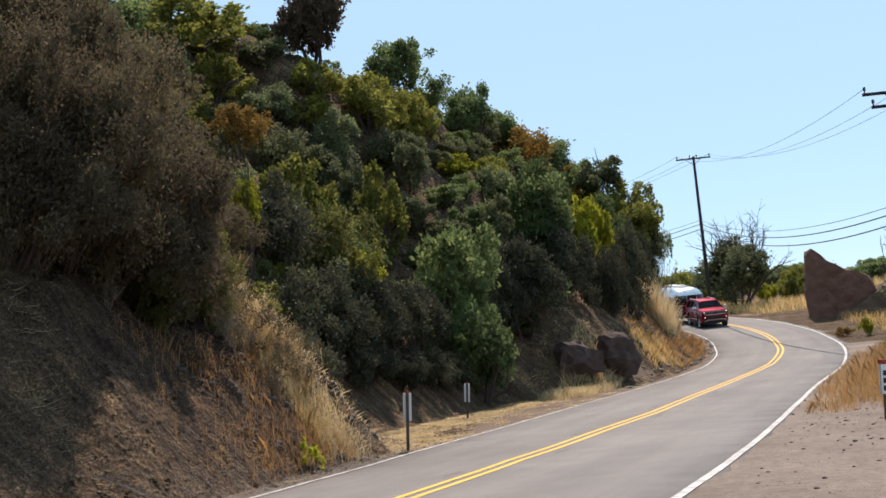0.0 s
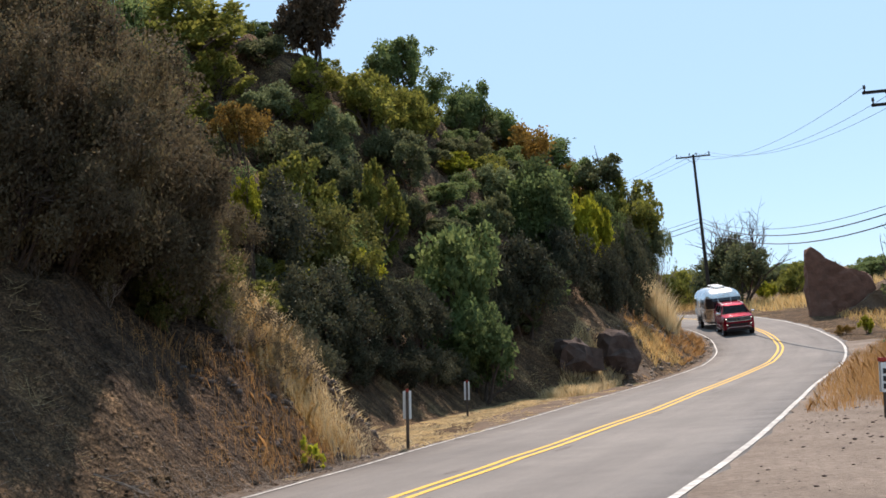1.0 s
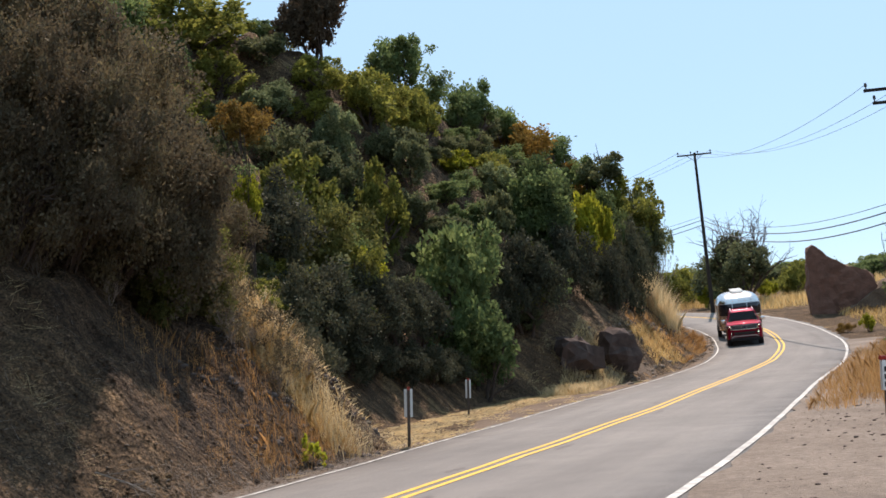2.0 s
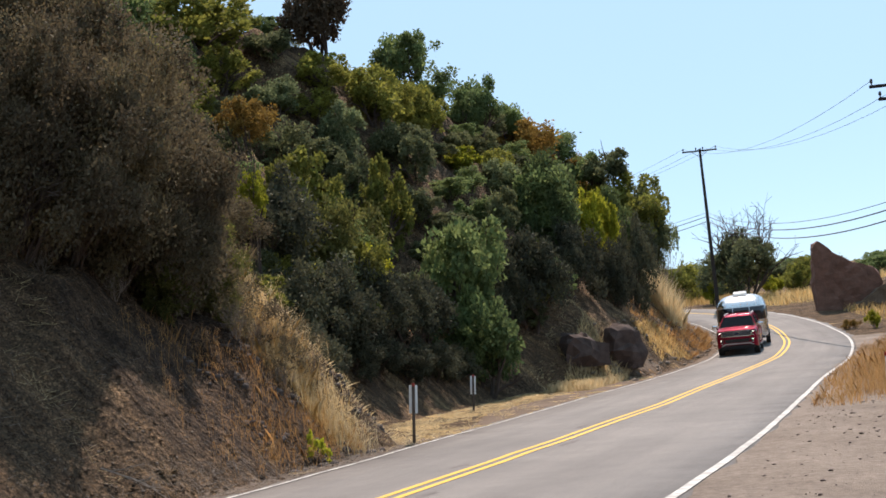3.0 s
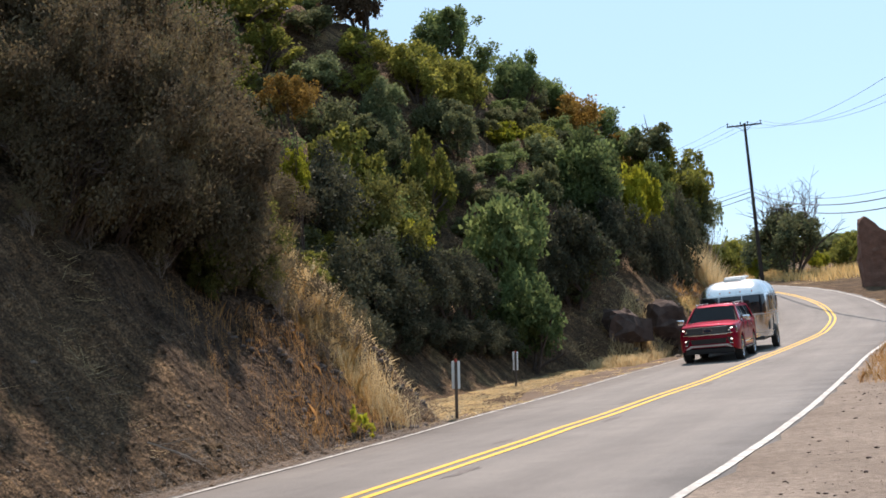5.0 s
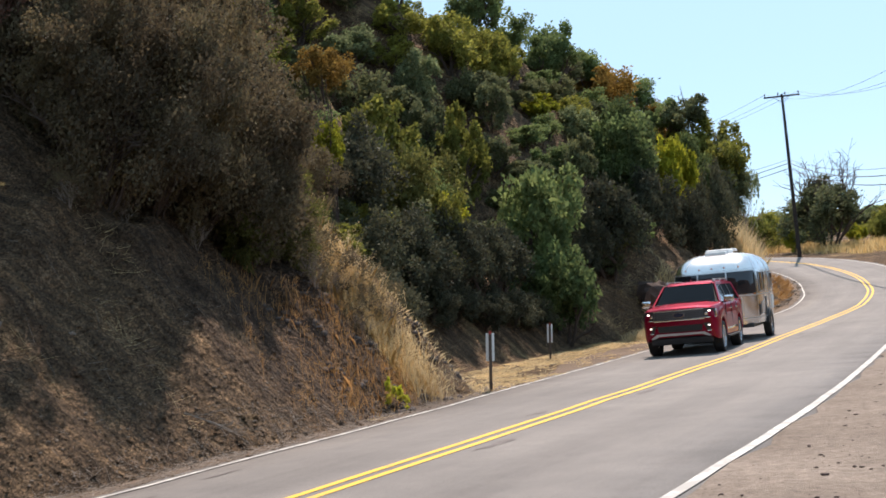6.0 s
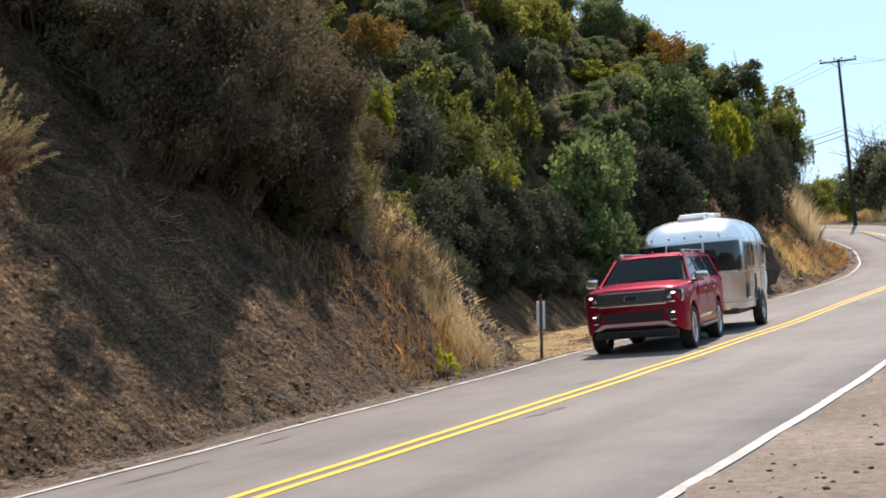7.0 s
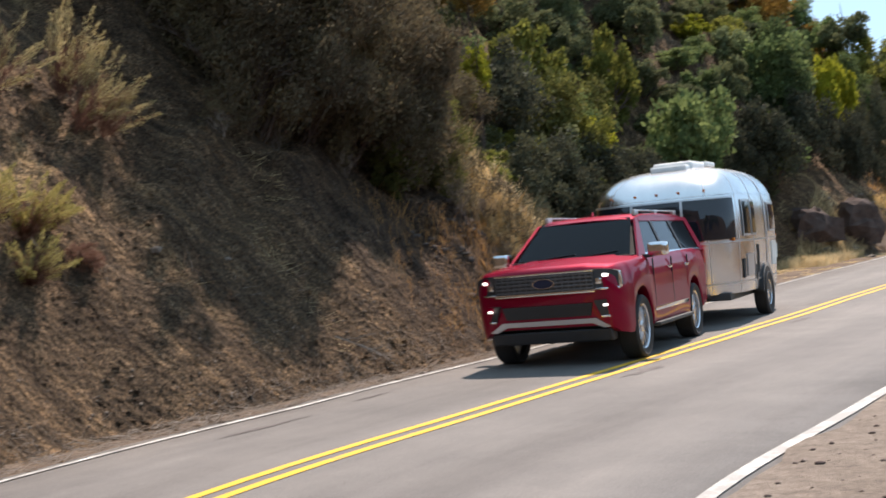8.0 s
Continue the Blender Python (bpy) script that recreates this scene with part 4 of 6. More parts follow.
    part("cowl", bm, BLACK, screen)
    for y in (-0.5, 0.1):
        bm = bmesh.new()
        limb(bm, (-0.25, y, 1.30), (-0.33, y + 0.52, 1.345), 0.011, 0.008)
        part("wiper", bm, BLACK, screen)
    bm = bmesh.new()
    panel(bm, [(-4.32, 0.80, 1.30), (-4.32, -0.80, 1.30), (-4.13, -0.64, 1.77), (-4.13, 0.64, 1.77)], 0.01)
    part("rear_screen", bm, TINTED, base, "dark rear window", False)
    bm = bmesh.new()
    limb(bm, (-1.35, 0, 1.85), (-1.40, 0, 1.915), 0.025, 0.012, 8)
    part("roof_aerial", bm, RED, base)
    # grille: dark field, frame, bars, badge
    bm = bmesh.new()
    prism(bm, [(-0.65, 1.135), (0.65, 1.135), (0.66, 0.875), (-0.66, 0.875)], 0.93, 0.992, "x")
    grille = part("grille", bm, BLACK, base, "wide dark grille with metal bars")
    for z in (0.915, 0.962, 1.010, 1.058, 1.10):
        bm = bmesh.new()
        box(bm, 0.985, 1.004, -0.645, 0.645, z - 0.010, z + 0.010, 0.006)
        part("bar", bm, GRILLE, grille)
    for k in range(17):
        bm = bmesh.new()
        y = -0.64 + 0.08 * k
        box(bm, 0.985, 0.998, y - 0.006, y + 0.006, 0.885, 1.125, 0)
        part("mesh_bar", bm, GRILLE, grille, "", False)
    for z, t in ((1.132, 0.012), (0.878, 0.018)):
        bm = bmesh.new()
        box(bm, 0.96, 1.010, -0.66, 0.66, z - t, z + t, 0.008)
        part("surround", bm, CHROME, grille, "chrome strip")
    bm = bmesh.new()
    prism(bm, [(0.135 * math.cos(6.28319 * k / 28), 1.005 + 0.056 * math.sin(6.28319 * k / 28)) for k in range(28)], 0.99, 1.018, "x")
    badge = part("badge", bm, BADGE, grille, "dark blue oval badge")
    bm = bmesh.new()
    ring = [[bm.verts.new((x, q * 0.14 * math.cos(6.28319 * k / 28), 1.005 + q * 0.06 * math.sin(6.28319 * k / 28))) for k in range(28)] for x, q in ((1.0, 1.05), (1.022, 1.05), (1.022, 0.95), (1.0, 0.95))]
    for a, b in zip(ring, ring[1:]):
        for k in range(28):
            bm.faces.new((a[k], a[(k + 1) % 28], b[(k + 1) % 28], b[k]))
    part("badge_ring", bm, CHROME, badge)
    # bumper: lower grille, skid plate, chin
    bm = bmesh.new()
    prism(bm, [(-0.60, 0.73), (0.60, 0.73), (0.56, 0.57), (-0.56, 0.57)], 0.93, 0.996, "x")
    part("lower_grille", bm, BLACK, base, "black lower grille")
    bm = bmesh.new()
    prism(bm, [(-0.80, 0.42), (-0.62, 0.535), (0.62, 0.535), (0.80, 0.42), (0.72, 0.41), (0.57, 0.475), (-0.57, 0.475), (-0.72, 0.41)], 0.93, 1.01, "x")
    part("skid_plate", bm, SILVER, base, "satin silver skid strip")
    bm = bmesh.new()
    box(bm, 0.70, 0.985, -0.80, 0.80, 0.24, 0.40, 0.04, 3)
    part("chin", bm, BLACK, base, "black lower bumper")
    # tail: lamps, hitch
    for s in (1, -1):
        bm = bmesh.new()
        box(bm, -4.375, -4.25, s * 0.86 - 0.07, s * 0.86 + 0.07, 0.95, 1.25, 0.02)
        part("tail_lamp", bm, plain("red_lens", (0.3, 0.01, 0.01), 0.2), base, "red tail lamp")
    bm = bmesh.new()
    box(bm, -4.42, -4.2, -0.8, 0.8, 0.45, 0.62, 0.03)
    part("rear_bumper", bm, BLACK, base)
    bm = bmesh.new()
    box(bm, -4.36, -4.1, -0.04, 0.04, 0.40, 0.47, 0.01)
    limb(bm, (-4.30, 0, 0.46), (-4.30, 0, 0.56), 0.025, 0.025, 10)
    part("hitch", bm, DARK_GREY, base)
    # the nose falls back towards the chin
    for ob in base.children_recursive:
        for v in ob.data.vertices if ob.type == "MESH" else ():
            if v.co.x > 0.6:
                v.co.x -= 0.24 * max(0.0, 0.86 - v.co.z) * min(1.0, (v.co.x - 0.6) / 0.25)
    wheels = [wheel(base, "wheel", x, y, 0.345, 0.405, 0.28, 0.29, 12) for x in (0.0, AXLE) for y in (0.865, -0.865)]
    return base, wheels


car, car_wheels = build_car()


# ---- the travel trailer ----
T_FRONT, T_BACK, T_WIDE, T_LOW, T_MID, T_TOP = -0.95, -5.05, 1.22, 0.46, 1.50, 2.54


def hull(th, z, out=0.0):
    """A point of the trailer's skin: th goes round the plan from the nose, z is the height."""
    n = 5.0
    if z > T_MID:
        k = max(0.0, 1 - ((z - T_MID) / (T_TOP - T_MID)) ** 3.3) ** (1 / 3.3)
    else:
        k = 1 - 0.035 * ((T_MID - z) / (T_MID - T_LOW)) ** 2.2
    c, s = math.cos(th), math.sin(th)
    ax, ay = (T_FRONT - T_BACK) / 2, T_WIDE
    # the ends draw in sooner than the sides
    kx = k if z <= T_MID else k ** 1.0
    x = (T_FRONT + T_BACK) / 2 + (ax * kx - (0.0 if z <= T_MID else 0.10 * (1 - k)) + out) * math.copysign(abs(c) ** (2 / n), c)
    y = (ay * k + out) * math.copysign(abs(s) ** (2 / n), s)
    return (x, y, z + (out if z > 2.4 else 0))


def plan_angles(n):
    """Angles that step evenly along the plan's outline."""
    fine = [hull(2 * math.pi * k / 4000, 1.2) for k in range(4001)]
    run = np.concatenate([[0], np.cumsum([math.hypot(b[0] - a[0], b[1] - a[1]) for a, b in zip(fine, fine[1:])])])
    return np.interp(np.linspace(0, run[-1], n + 1)[:-1], run, np.linspace(0, 2 * math.pi, 4001))


def at_angle(y=None, x=None, left=True):
    """The angle on the plan where the skin has this y on the nose, or this x on the left or right side."""
    best, got = 9, 0
    for k in range(2000):
        th = -math.pi + 2 * math.pi * k / 2000
        p = hull(th, 1.4)
        if y is not None and abs(th) < 1.2:
            miss = abs(p[1] - y)
        elif x is not None and (th > 0) == left:
            miss = abs(p[0] - x)
        else:
            continue
        if miss < best:
            best, got = miss, th
    return got


def skin_patch(bm, th0, th1, z0, z1, out, nt=10, nz=5, thick=0.012):
    """A patch that lies on the skin, proud of it by out."""
    layers = []
    for o in (out, out - thick):
        layers.append([[bm.verts.new(hull(th0 + (th1 - th0) * i / nt, z0 + (z1 - z0) * j / nz, o)) for i in range(nt + 1)] for j in range(nz + 1)])
    for g in layers:
        for j in range(nz):
            for i in range(nt):
                bm.faces.new((g[j][i], g[j][i + 1], g[j + 1][i + 1], g[j + 1][i]))
    a, b = layers
    rim_a = a[0] + [r[-1] for r in a[1:]] + a[-1][-2::-1] + [r[0] for r in a[-2:0:-1]]
    rim_b = b[0] + [r[-1] for r in b[1:]] + b[-1][-2::-1] + [r[0] for r in b[-2:0:-1]]
    for k in range(len(rim_a)):
        m = (k + 1) % len(rim_a)
        bm.faces.new((rim_a[k], rim_b[k], rim_b[m], rim_a[m]))
    bmesh.ops.recalc_face_normals(bm, faces=bm.faces)


def build_trailer():
    base = new("travel_trailer")
    tagged(base, "rounded polished aluminium travel trailer with dark wrap-round front windows", "trailer")
    heights = [T_LOW, 0.6, 0.85, 1.1, 1.35, T_MID, 1.6, 1.75, 1.9, 2.02, 2.13, 2.22, 2.30, 2.37, 2.43, 2.48, 2.51, 2.528, 2.537]
    angles = plan_angles(96)
    bm = bmesh.new()
    rings = [[bm.verts.new(hull(th, z)) for th in angles] for z in heights]
    for a, b in zip(rings, rings[1:]):
        for k in range(96):
            bm.faces.new((a[k], a[(k + 1) % 96], b[(k + 1) % 96], b[k]))
    bm.faces.new(rings[-1])
    bm.faces.new(rings[0][::-1])
    shell = part("shell", bm, ALUMINIUM, base)
    shell.data.shade_smooth()
    # seams of the skin: belt rails and upright joints
    for z in (0.62, 1.27, 2.03):
        bm = bmesh.new()
        th = list(angles) + [angles[0] + 2 * math.pi]
        for a, b in zip(th, th[1:]):
            v = [bm.verts.new(hull(q, h, 0.007)) for q, h in ((a, z - 0.014), (b, z - 0.014), (b, z + 0.014), (a, z + 0.014))]
            bm.faces.new(v)
        bmesh.ops.remove_doubles(bm, verts=bm.verts, dist=0.001)
        part("belt_rail", bm, SILVER if z < 2 else ALUMINIUM, shell)
    joints = [at_angle(x=x, left=side) for side in (True, False) for x in (-1.45, -2.3, -3.35, -4.2)] + [at_angle(y=y) for y in (-0.78, 0.78)]
    for th in joints:
        bm = bmesh.new()
        d = 0.006
        for a, b in zip(heights[:14], heights[1:15]):
            v = [bm.verts.new(hull(q, h, 0.006)) for q, h in ((th - d, a), (th + d, a), (th + d, b), (th - d, b))]
            bm.faces.new(v)
        bmesh.ops.remove_doubles(bm, verts=bm.verts, dist=0.001)
        part("skin_joint", bm, SILVER, shell)
    # front windows: one in the middle, one round each corner
    for y0, y1 in ((-0.38, 0.38), (0.42, 0.98), (-0.42, -0.98)):
        bm = bmesh.new()
        if abs(y1) < 0.9:
            skin_patch(bm, at_angle(y=y0), at_angle(y=y1), 1.31, 1.95, 0.012)
        else:
            skin_patch(bm, at_angle(y=y0), at_angle(x=-1.35, left=y0 > 0), 1.31, 1.95, 0.012, 16)
        window = part("front_window", bm, TINTED_DARK, base, "dark wrap-round front window")
    for y in (-0.40, 0.40):
        bm = bmesh.new()
        skin_patch(bm, at_angle(y=y - 0.02), at_angle(y=y + 0.02), 1.30, 1.96, 0.02, 2)
        part("window_post", bm, SILVER, base, "pale upright between windows")
    bm = bmesh.new()
    skin_patch(bm, at_angle(x=-1.35, left=False), at_angle(x=-1.35, left=True), 1.955, 1.985, 0.022, 40, 1)
    part("window_brow", bm, SILVER, base)
    # side windows in frames
    for left in (True, False):
        for x0, x1, z0, z1 in ((-1.62, -2.02, 1.34, 1.92), (-2.10, -2.42, 1.34, 1.92), (-3.55, -4.15, 1.38, 1.88)):
            bm = bmesh.new()
            skin_patch(bm, at_angle(x=x0, left=left), at_angle(x=x1, left=left), z0, z1, 0.020, 6)
            frame_part = part("window_frame", bm, SILVER, base, "thin metal window frame")
            bm = bmesh.new()
            skin_patch(bm, at_angle(x=x0 - 0.035, left=left), at_angle(x=x1 + 0.035, left=left), z0 + 0.035, z1 - 0.035, 0.026, 6)
            part("pane", bm, TINTED_DARK, frame_part)
        # hatches, vents and handles low on the side
        for x0, x1, z0, z1, mat, name in ((-1.75, -2.15, 0.70, 1.05, SILVER, "hatch"), (-2.5, -2.58, 0.72, 1.18, DARK_GREY, "vent"), (-3.75, -4.15, 0.80, 1.2, WHITE_PLASTIC, "hatch"),
                                          (-4.35, -4.6, 0.9, 1.15, WHITE_PLASTIC, "hatch"), (-1.55, -1.62, 0.68, 0.98, DARK_GREY, "vent"), (-2.32, -2.42, 0.62, 0.86, DARK_GREY, "vent")):
            bm = bmesh.new()
            skin_patch(bm, at_angle(x=x0, left=left), at_angle(x=x1, left=left), z0, z1, 0.018, 3, 3, 0.016)
            part(name, bm, mat, base, "", False)
        for x, z in ((-1.28, 1.30), (-4.7, 1.30), (-3.0, 0.66)):
            bm = bmesh.new()
            p = hull(at_angle(x=x, left=left), z, 0.015)
            box(bm, p[0] - 0.05, p[0] + 0.05, p[1] - 0.018, p[1] + 0.018, z - 0.025, z + 0.025, 0.01)
            part("marker_lamp", bm, AMBER, base, "small amber marker lamp")
        # wheel well
        s = 1 if left else -1
        bm = bmesh.new()
        for k in range(14):
            a0, a1 = math.pi * k / 14, math.pi * (k + 1) / 14
            v = [bm.verts.new((T_AXLE + r * math.cos(a), s * yy, 0.36 + r * math.sin(a))) for r, a, yy in ((0.44, a0, 1.235), (0.44, a1, 1.235), (0.50, a1, 1.245), (0.50, a0, 1.245))]
            bm.faces.new(v)
        bmesh.ops.solidify(bm, geom=bm.faces[:], thickness=0.02)
        part("fender_trim", bm, SILVER, base)
        bm = bmesh.new()
        prism(bm, [(T_AXLE + 0.44 * math.cos(math.pi * k / 14), 0.40 + 0.42 * math.sin(math.pi * k / 14)) for k in range(15)], s * 1.10, s * 1.232, "y")
        part("wheel_well", bm, BLACK, base, "black wheel well")
    for y in (-0.75, -0.35, 0.0, 0.35, 0.75):
        p = hull(at_angle(y=y), 2.1, 0.012)
        bm = bmesh.new()
        box(bm, p[0] - 0.012, p[0] + 0.012, y - 0.022, y + 0.022, 2.09, 2.11, 0.005)
        part("clearance_lamp", bm, AMBER, base, "small amber clearance lamp")
    # roof: air conditioner, vent cover, aerial
    bm = bmesh.new()
    box(bm, -3.1, -2.2, -0.34, 0.34, 2.48, 2.655, 0.085, 5)
    box(bm, -2.3, -1.9, -0.30, 0.30, 2.48, 2.585, 0.05, 3)
    part("air_conditioner", bm, WHITE_PLASTIC, base, "white rooftop air conditioner")
    bm = bmesh.new()
    box(bm, -3.72, -3.58, -0.2, 0.2, 2.48, 2.60, 0.02)
    box(bm, -3.95, -3.35, -0.32, 0.32, 2.60, 2.68, 0.035, 3)
    part("roof_vent", bm, WHITE_PLASTIC, base, "white raised roof vent cover")
    bm = bmesh.new()
    limb(bm, (-2.4, 0.75, 2.2), (-2.4, 0.76, 2.42), 0.012, 0.012)
    box(bm, -2.43, -2.37, 0.73, 0.80, 2.37, 2.43, 0.01)
    part("aerial", bm, DARK_GREY, base)
    # chassis, tongue, gas bottles, jack, bumper
    bm = bmesh.new()
    box(bm, -4.95, -1.1, -1.02, 1.02, 0.36, 0.48, 0.02)
    part("chassis", bm, DARK_GREY, base, "dark grey chassis under the shell")
    bm = bmesh.new()
    for s in (1, -1):
        limb(bm, (-1.2, s * 0.75, 0.45), (-0.05, s * 0.05, 0.50), 0.05, 0.05, 8)
    limb(bm, (-0.12, 0, 0.5), (0.06, 0, 0.56), 0.06, 0.05, 10)
    part("tongue", bm, DARK_GREY, base, "steel tow tongue")
    for s in (1, -1):
        bm = bmesh.new()
        limb(bm, (-0.72, s * 0.17, 0.5), (-0.72, s * 0.17, 0.95), 0.15, 0.15, 20)
        limb(bm, (-0.72, s * 0.17, 0.95), (-0.72, s * 0.17, 1.02), 0.15, 0.07, 20)
        part("gas_bottle", bm, WHITE_PLASTIC, base, "white gas bottle")
    bm = bmesh.new()
    limb(bm, (-0.35, 0, 0.3), (-0.35, 0, 0.95), 0.035, 0.035, 10)
    part("jack", bm, DARK_GREY, base)
    bm = bmesh.new()
    box(bm, -5.16, -5.02, -1.0, 1.0, 0.42, 0.54, 0.03)
    part("bumper", bm, SILVER, base)
    base.scale = (1.09, 1.09, 1.09)
    wheels = [wheel(base, "wheel", T_AXLE, y, 0.36, 0.36, 0.22, 0.21, 8) for y in (1.15, -1.15)]
    return base, wheels


T_AXLE = -3.1
TINTED_DARK = plain("dark_window_glass", (0.012, 0.014, 0.02), 0.06, 0, 0.1, 4, 0.6)
trailer, trailer_wheels = build_trailer()


# ---- verges, stones, grass ----
def scatter_on_road(rnd, n, s0, s1, e0, e1, beyond_line=False):
    """n random places by their way along the road (y of the middle) and distance left of its middle."""
    rows = [i for i in range(len(MID)) if s0 <= MID[i, 1] <= s1]
    i = np.array([rows[k] for k in rnd.randint(0, len(rows), n)])
    e = rnd.uniform(e0, e1, n) + (left_half(MID[i, 1]) if beyond_line else 0)
    slide = rnd.uniform(-0.25, 0.25, n)
    return MID[i, 0] + LEFT[i, 0] * e + TANGENT[i, 0] * slide, MID[i, 1] + LEFT[i, 1] * e + TANGENT[i, 1] * slide


def build_shoulder(name, e_from, e_to, y0, y1, mat, label, lift=0.03, wave=1.0):
    rows = [i for i in range(len(MID)) if y0 <= MID[i, 1] <= y1]
    cols = 24
    pts = []
    for k, i in enumerate(rows):
        a = e_from(MID[i, 1]) + 0.05 * math.sin(k * 1.3) + random.uniform(-0.04, 0.04)
        b = e_to(MID[i, 1]) + wave * (0.3 * math.sin(k * 0.37) + 0.2 * math.sin(k * 1.1))
        for j in range(cols + 1):
            e = a + (b - a) * (j / cols) ** 1.5
            pts.append((MID[i, 0] + LEFT[i, 0] * e, MID[i, 1] + LEFT[i, 1] * e))
    x, y = np.array(pts).T
    z = land(x, y) + lift
    grid = np.arange(len(pts)).reshape(len(rows), cols + 1)
    quads = np.stack([grid[:-1, :-1], grid[:-1, 1:], grid[1:, 1:], grid[1:, :-1]], -1).reshape(-1, 4)
    z[grid[:, -1]] -= 0.05
    me = array_mesh(name, np.stack([x, y, z], 1), quads, mat)
    me.shade_smooth()
    return tagged(new(name, me), label, "verge", kind="structure")


def blades(name, x, y, z, height, width, lean, mat, label, rnd, category="grass"):
    n = len(x)
    a = rnd.uniform(0, 6.283, n)
    side = np.stack([np.cos(a), np.sin(a), np.zeros(n)], 1) * (width * rnd.uniform(0.6, 1.4, n))[:, None]
    b = rnd.uniform(0, 6.283, n)
    out = np.stack([np.cos(b), np.sin(b), np.zeros(n)], 1) * (lean * height * rnd.uniform(0.2, 1.2, n))[:, None]
    root = np.stack([x, y, z - 0.03], 1)
    mid_p = root + out * 0.35 + np.stack([np.zeros(n), np.zeros(n), height * 0.6], 1)
    tip = root + out + np.stack([np.zeros(n), np.zeros(n), height], 1)
    v = np.stack([root - side, root + side, mid_p + side * 0.8, tip, mid_p - side * 0.8], 1).reshape(-1, 3)
    me = array_mesh(name, v, np.arange(5 * n).reshape(n, 5), mat)
    return tagged(new(name, me), label, category, kind="stuff")


def oats(name, x, y, height, mat, label, rnd):
    """Thin stalks, each with some twenty seeds round its bent top."""
    n, seeds = len(x), 20
    a = rnd.uniform(0, 6.283, n)
    out = np.stack([np.cos(a), np.sin(a), np.zeros(n)], 1) * (0.35 * height * rnd.uniform(0.2, 1, n))[:, None]
    root = np.stack([x, y, land(x, y) - 0.02], 1)
    up = np.array([0, 0, 1.0])
    side = np.stack([-np.sin(a), np.cos(a), np.zeros(n)], 1) * 0.0022

    def at_part(u):
        return root[:, None] + up * (height[:, None] * (u - 0.12 * u ** 4))[..., None] + out[:, None] * (u ** 2)[..., None]

    knots = at_part(np.tile(np.linspace(0, 1, 5), (n, 1)))
    stalk = np.stack([knots[:, :-1] - side[:, None], knots[:, :-1] + side[:, None], knots[:, 1:] + side[:, None], knots[:, 1:] - side[:, None]], 2).reshape(-1, 3)
    p = at_part(rnd.uniform(0.6, 1.0, (n, seeds))).reshape(-1, 3) + rnd.normal(0, 0.028, (n * seeds, 3))
    tip = unit_rows(rnd.normal(0, 0.5, (n * seeds, 3)) - 0.5 * up)
    wide = unit_rows(np.cross(tip, rnd.normal(size=(n * seeds, 3)))) * 0.004
    seed = np.stack([p, p + tip * 0.014 + wide, p + tip * 0.032, p + tip * 0.014 - wide], 1).reshape(-1, 3)
    v = np.concatenate([stalk, seed])
    return tagged(new(name, array_mesh(name, v, np.arange(len(v)).reshape(-1, 4), mat)), label, "grass", kind="stuff")


def stones(name, x, y, size, mat, label, rnd, category="stones", lift=0.0):
    """Many small angular lumps, half sunk in the ground."""
    bm = bmesh.new()
    bmesh.ops.create_icosphere(bm, subdivisions=1, radius=1.0)
    unit = np.array([v.co[:] for v in bm.verts])
    tri = np.array([[v.index for v in f.verts] for f in bm.faces])
    bm.free()
    n, k = len(x), len(unit)
    shape = unit[None] * rnd.uniform(0.65, 1.25, (n, k, 1)) * rnd.uniform(0.6, 1.3, (n, 1, 3)) * size[:, None, None]
    shape[:, :, 2] *= 0.55
    z = land(x, y) + 0.05 * size + lift
    v = (shape + np.stack([x, y, z], 1)[:, None]).reshape(-1, 3)
    f = (tri[None] + (np.arange(n) * k)[:, None, None]).reshape(-1, 3)
    return tagged(new(name, array_mesh(name, v, f, mat)), label, category, kind="stuff")


def sticks(name, x, y, length, radius, mat, label, rnd, category="twigs"):
    n = len(x)
    a, tilt = rnd.uniform(0, 6.283, n), rnd.uniform(-0.1, 0.35, n)
    way = np.stack([np.cos(a) * np.cos(tilt), np.sin(a) * np.cos(tilt), np.sin(tilt)], 1)
    side = np.stack([-np.sin(a), np.cos(a), np.zeros(n)], 1) * radius[:, None]
    up = np.array([0, 0, 1.0])[None] * radius[:, None] * 1.6
    root = np.stack([x, y, land(x, y) + 0.01], 1)
    end = root + way * length[:, None]
    end[:, 2] = np.maximum(end[:, 2], land(end[:, 0], end[:, 1]) + 0.01)
    v = np.stack([root - side, root + side, root + up, end - side * 0.5, end + side * 0.5, end + up * 0.6], 1).reshape(-1, 3)
    base = np.array([[0, 1, 4, 3], [1, 2, 5, 4], [2, 0, 3, 5]])
    f = (base[None] + (np.arange(n) * 6)[:, None, None]).reshape(-1, 4)
    return tagged(new(name, array_mesh(name, v, f, mat)), label, category, kind="stuff")


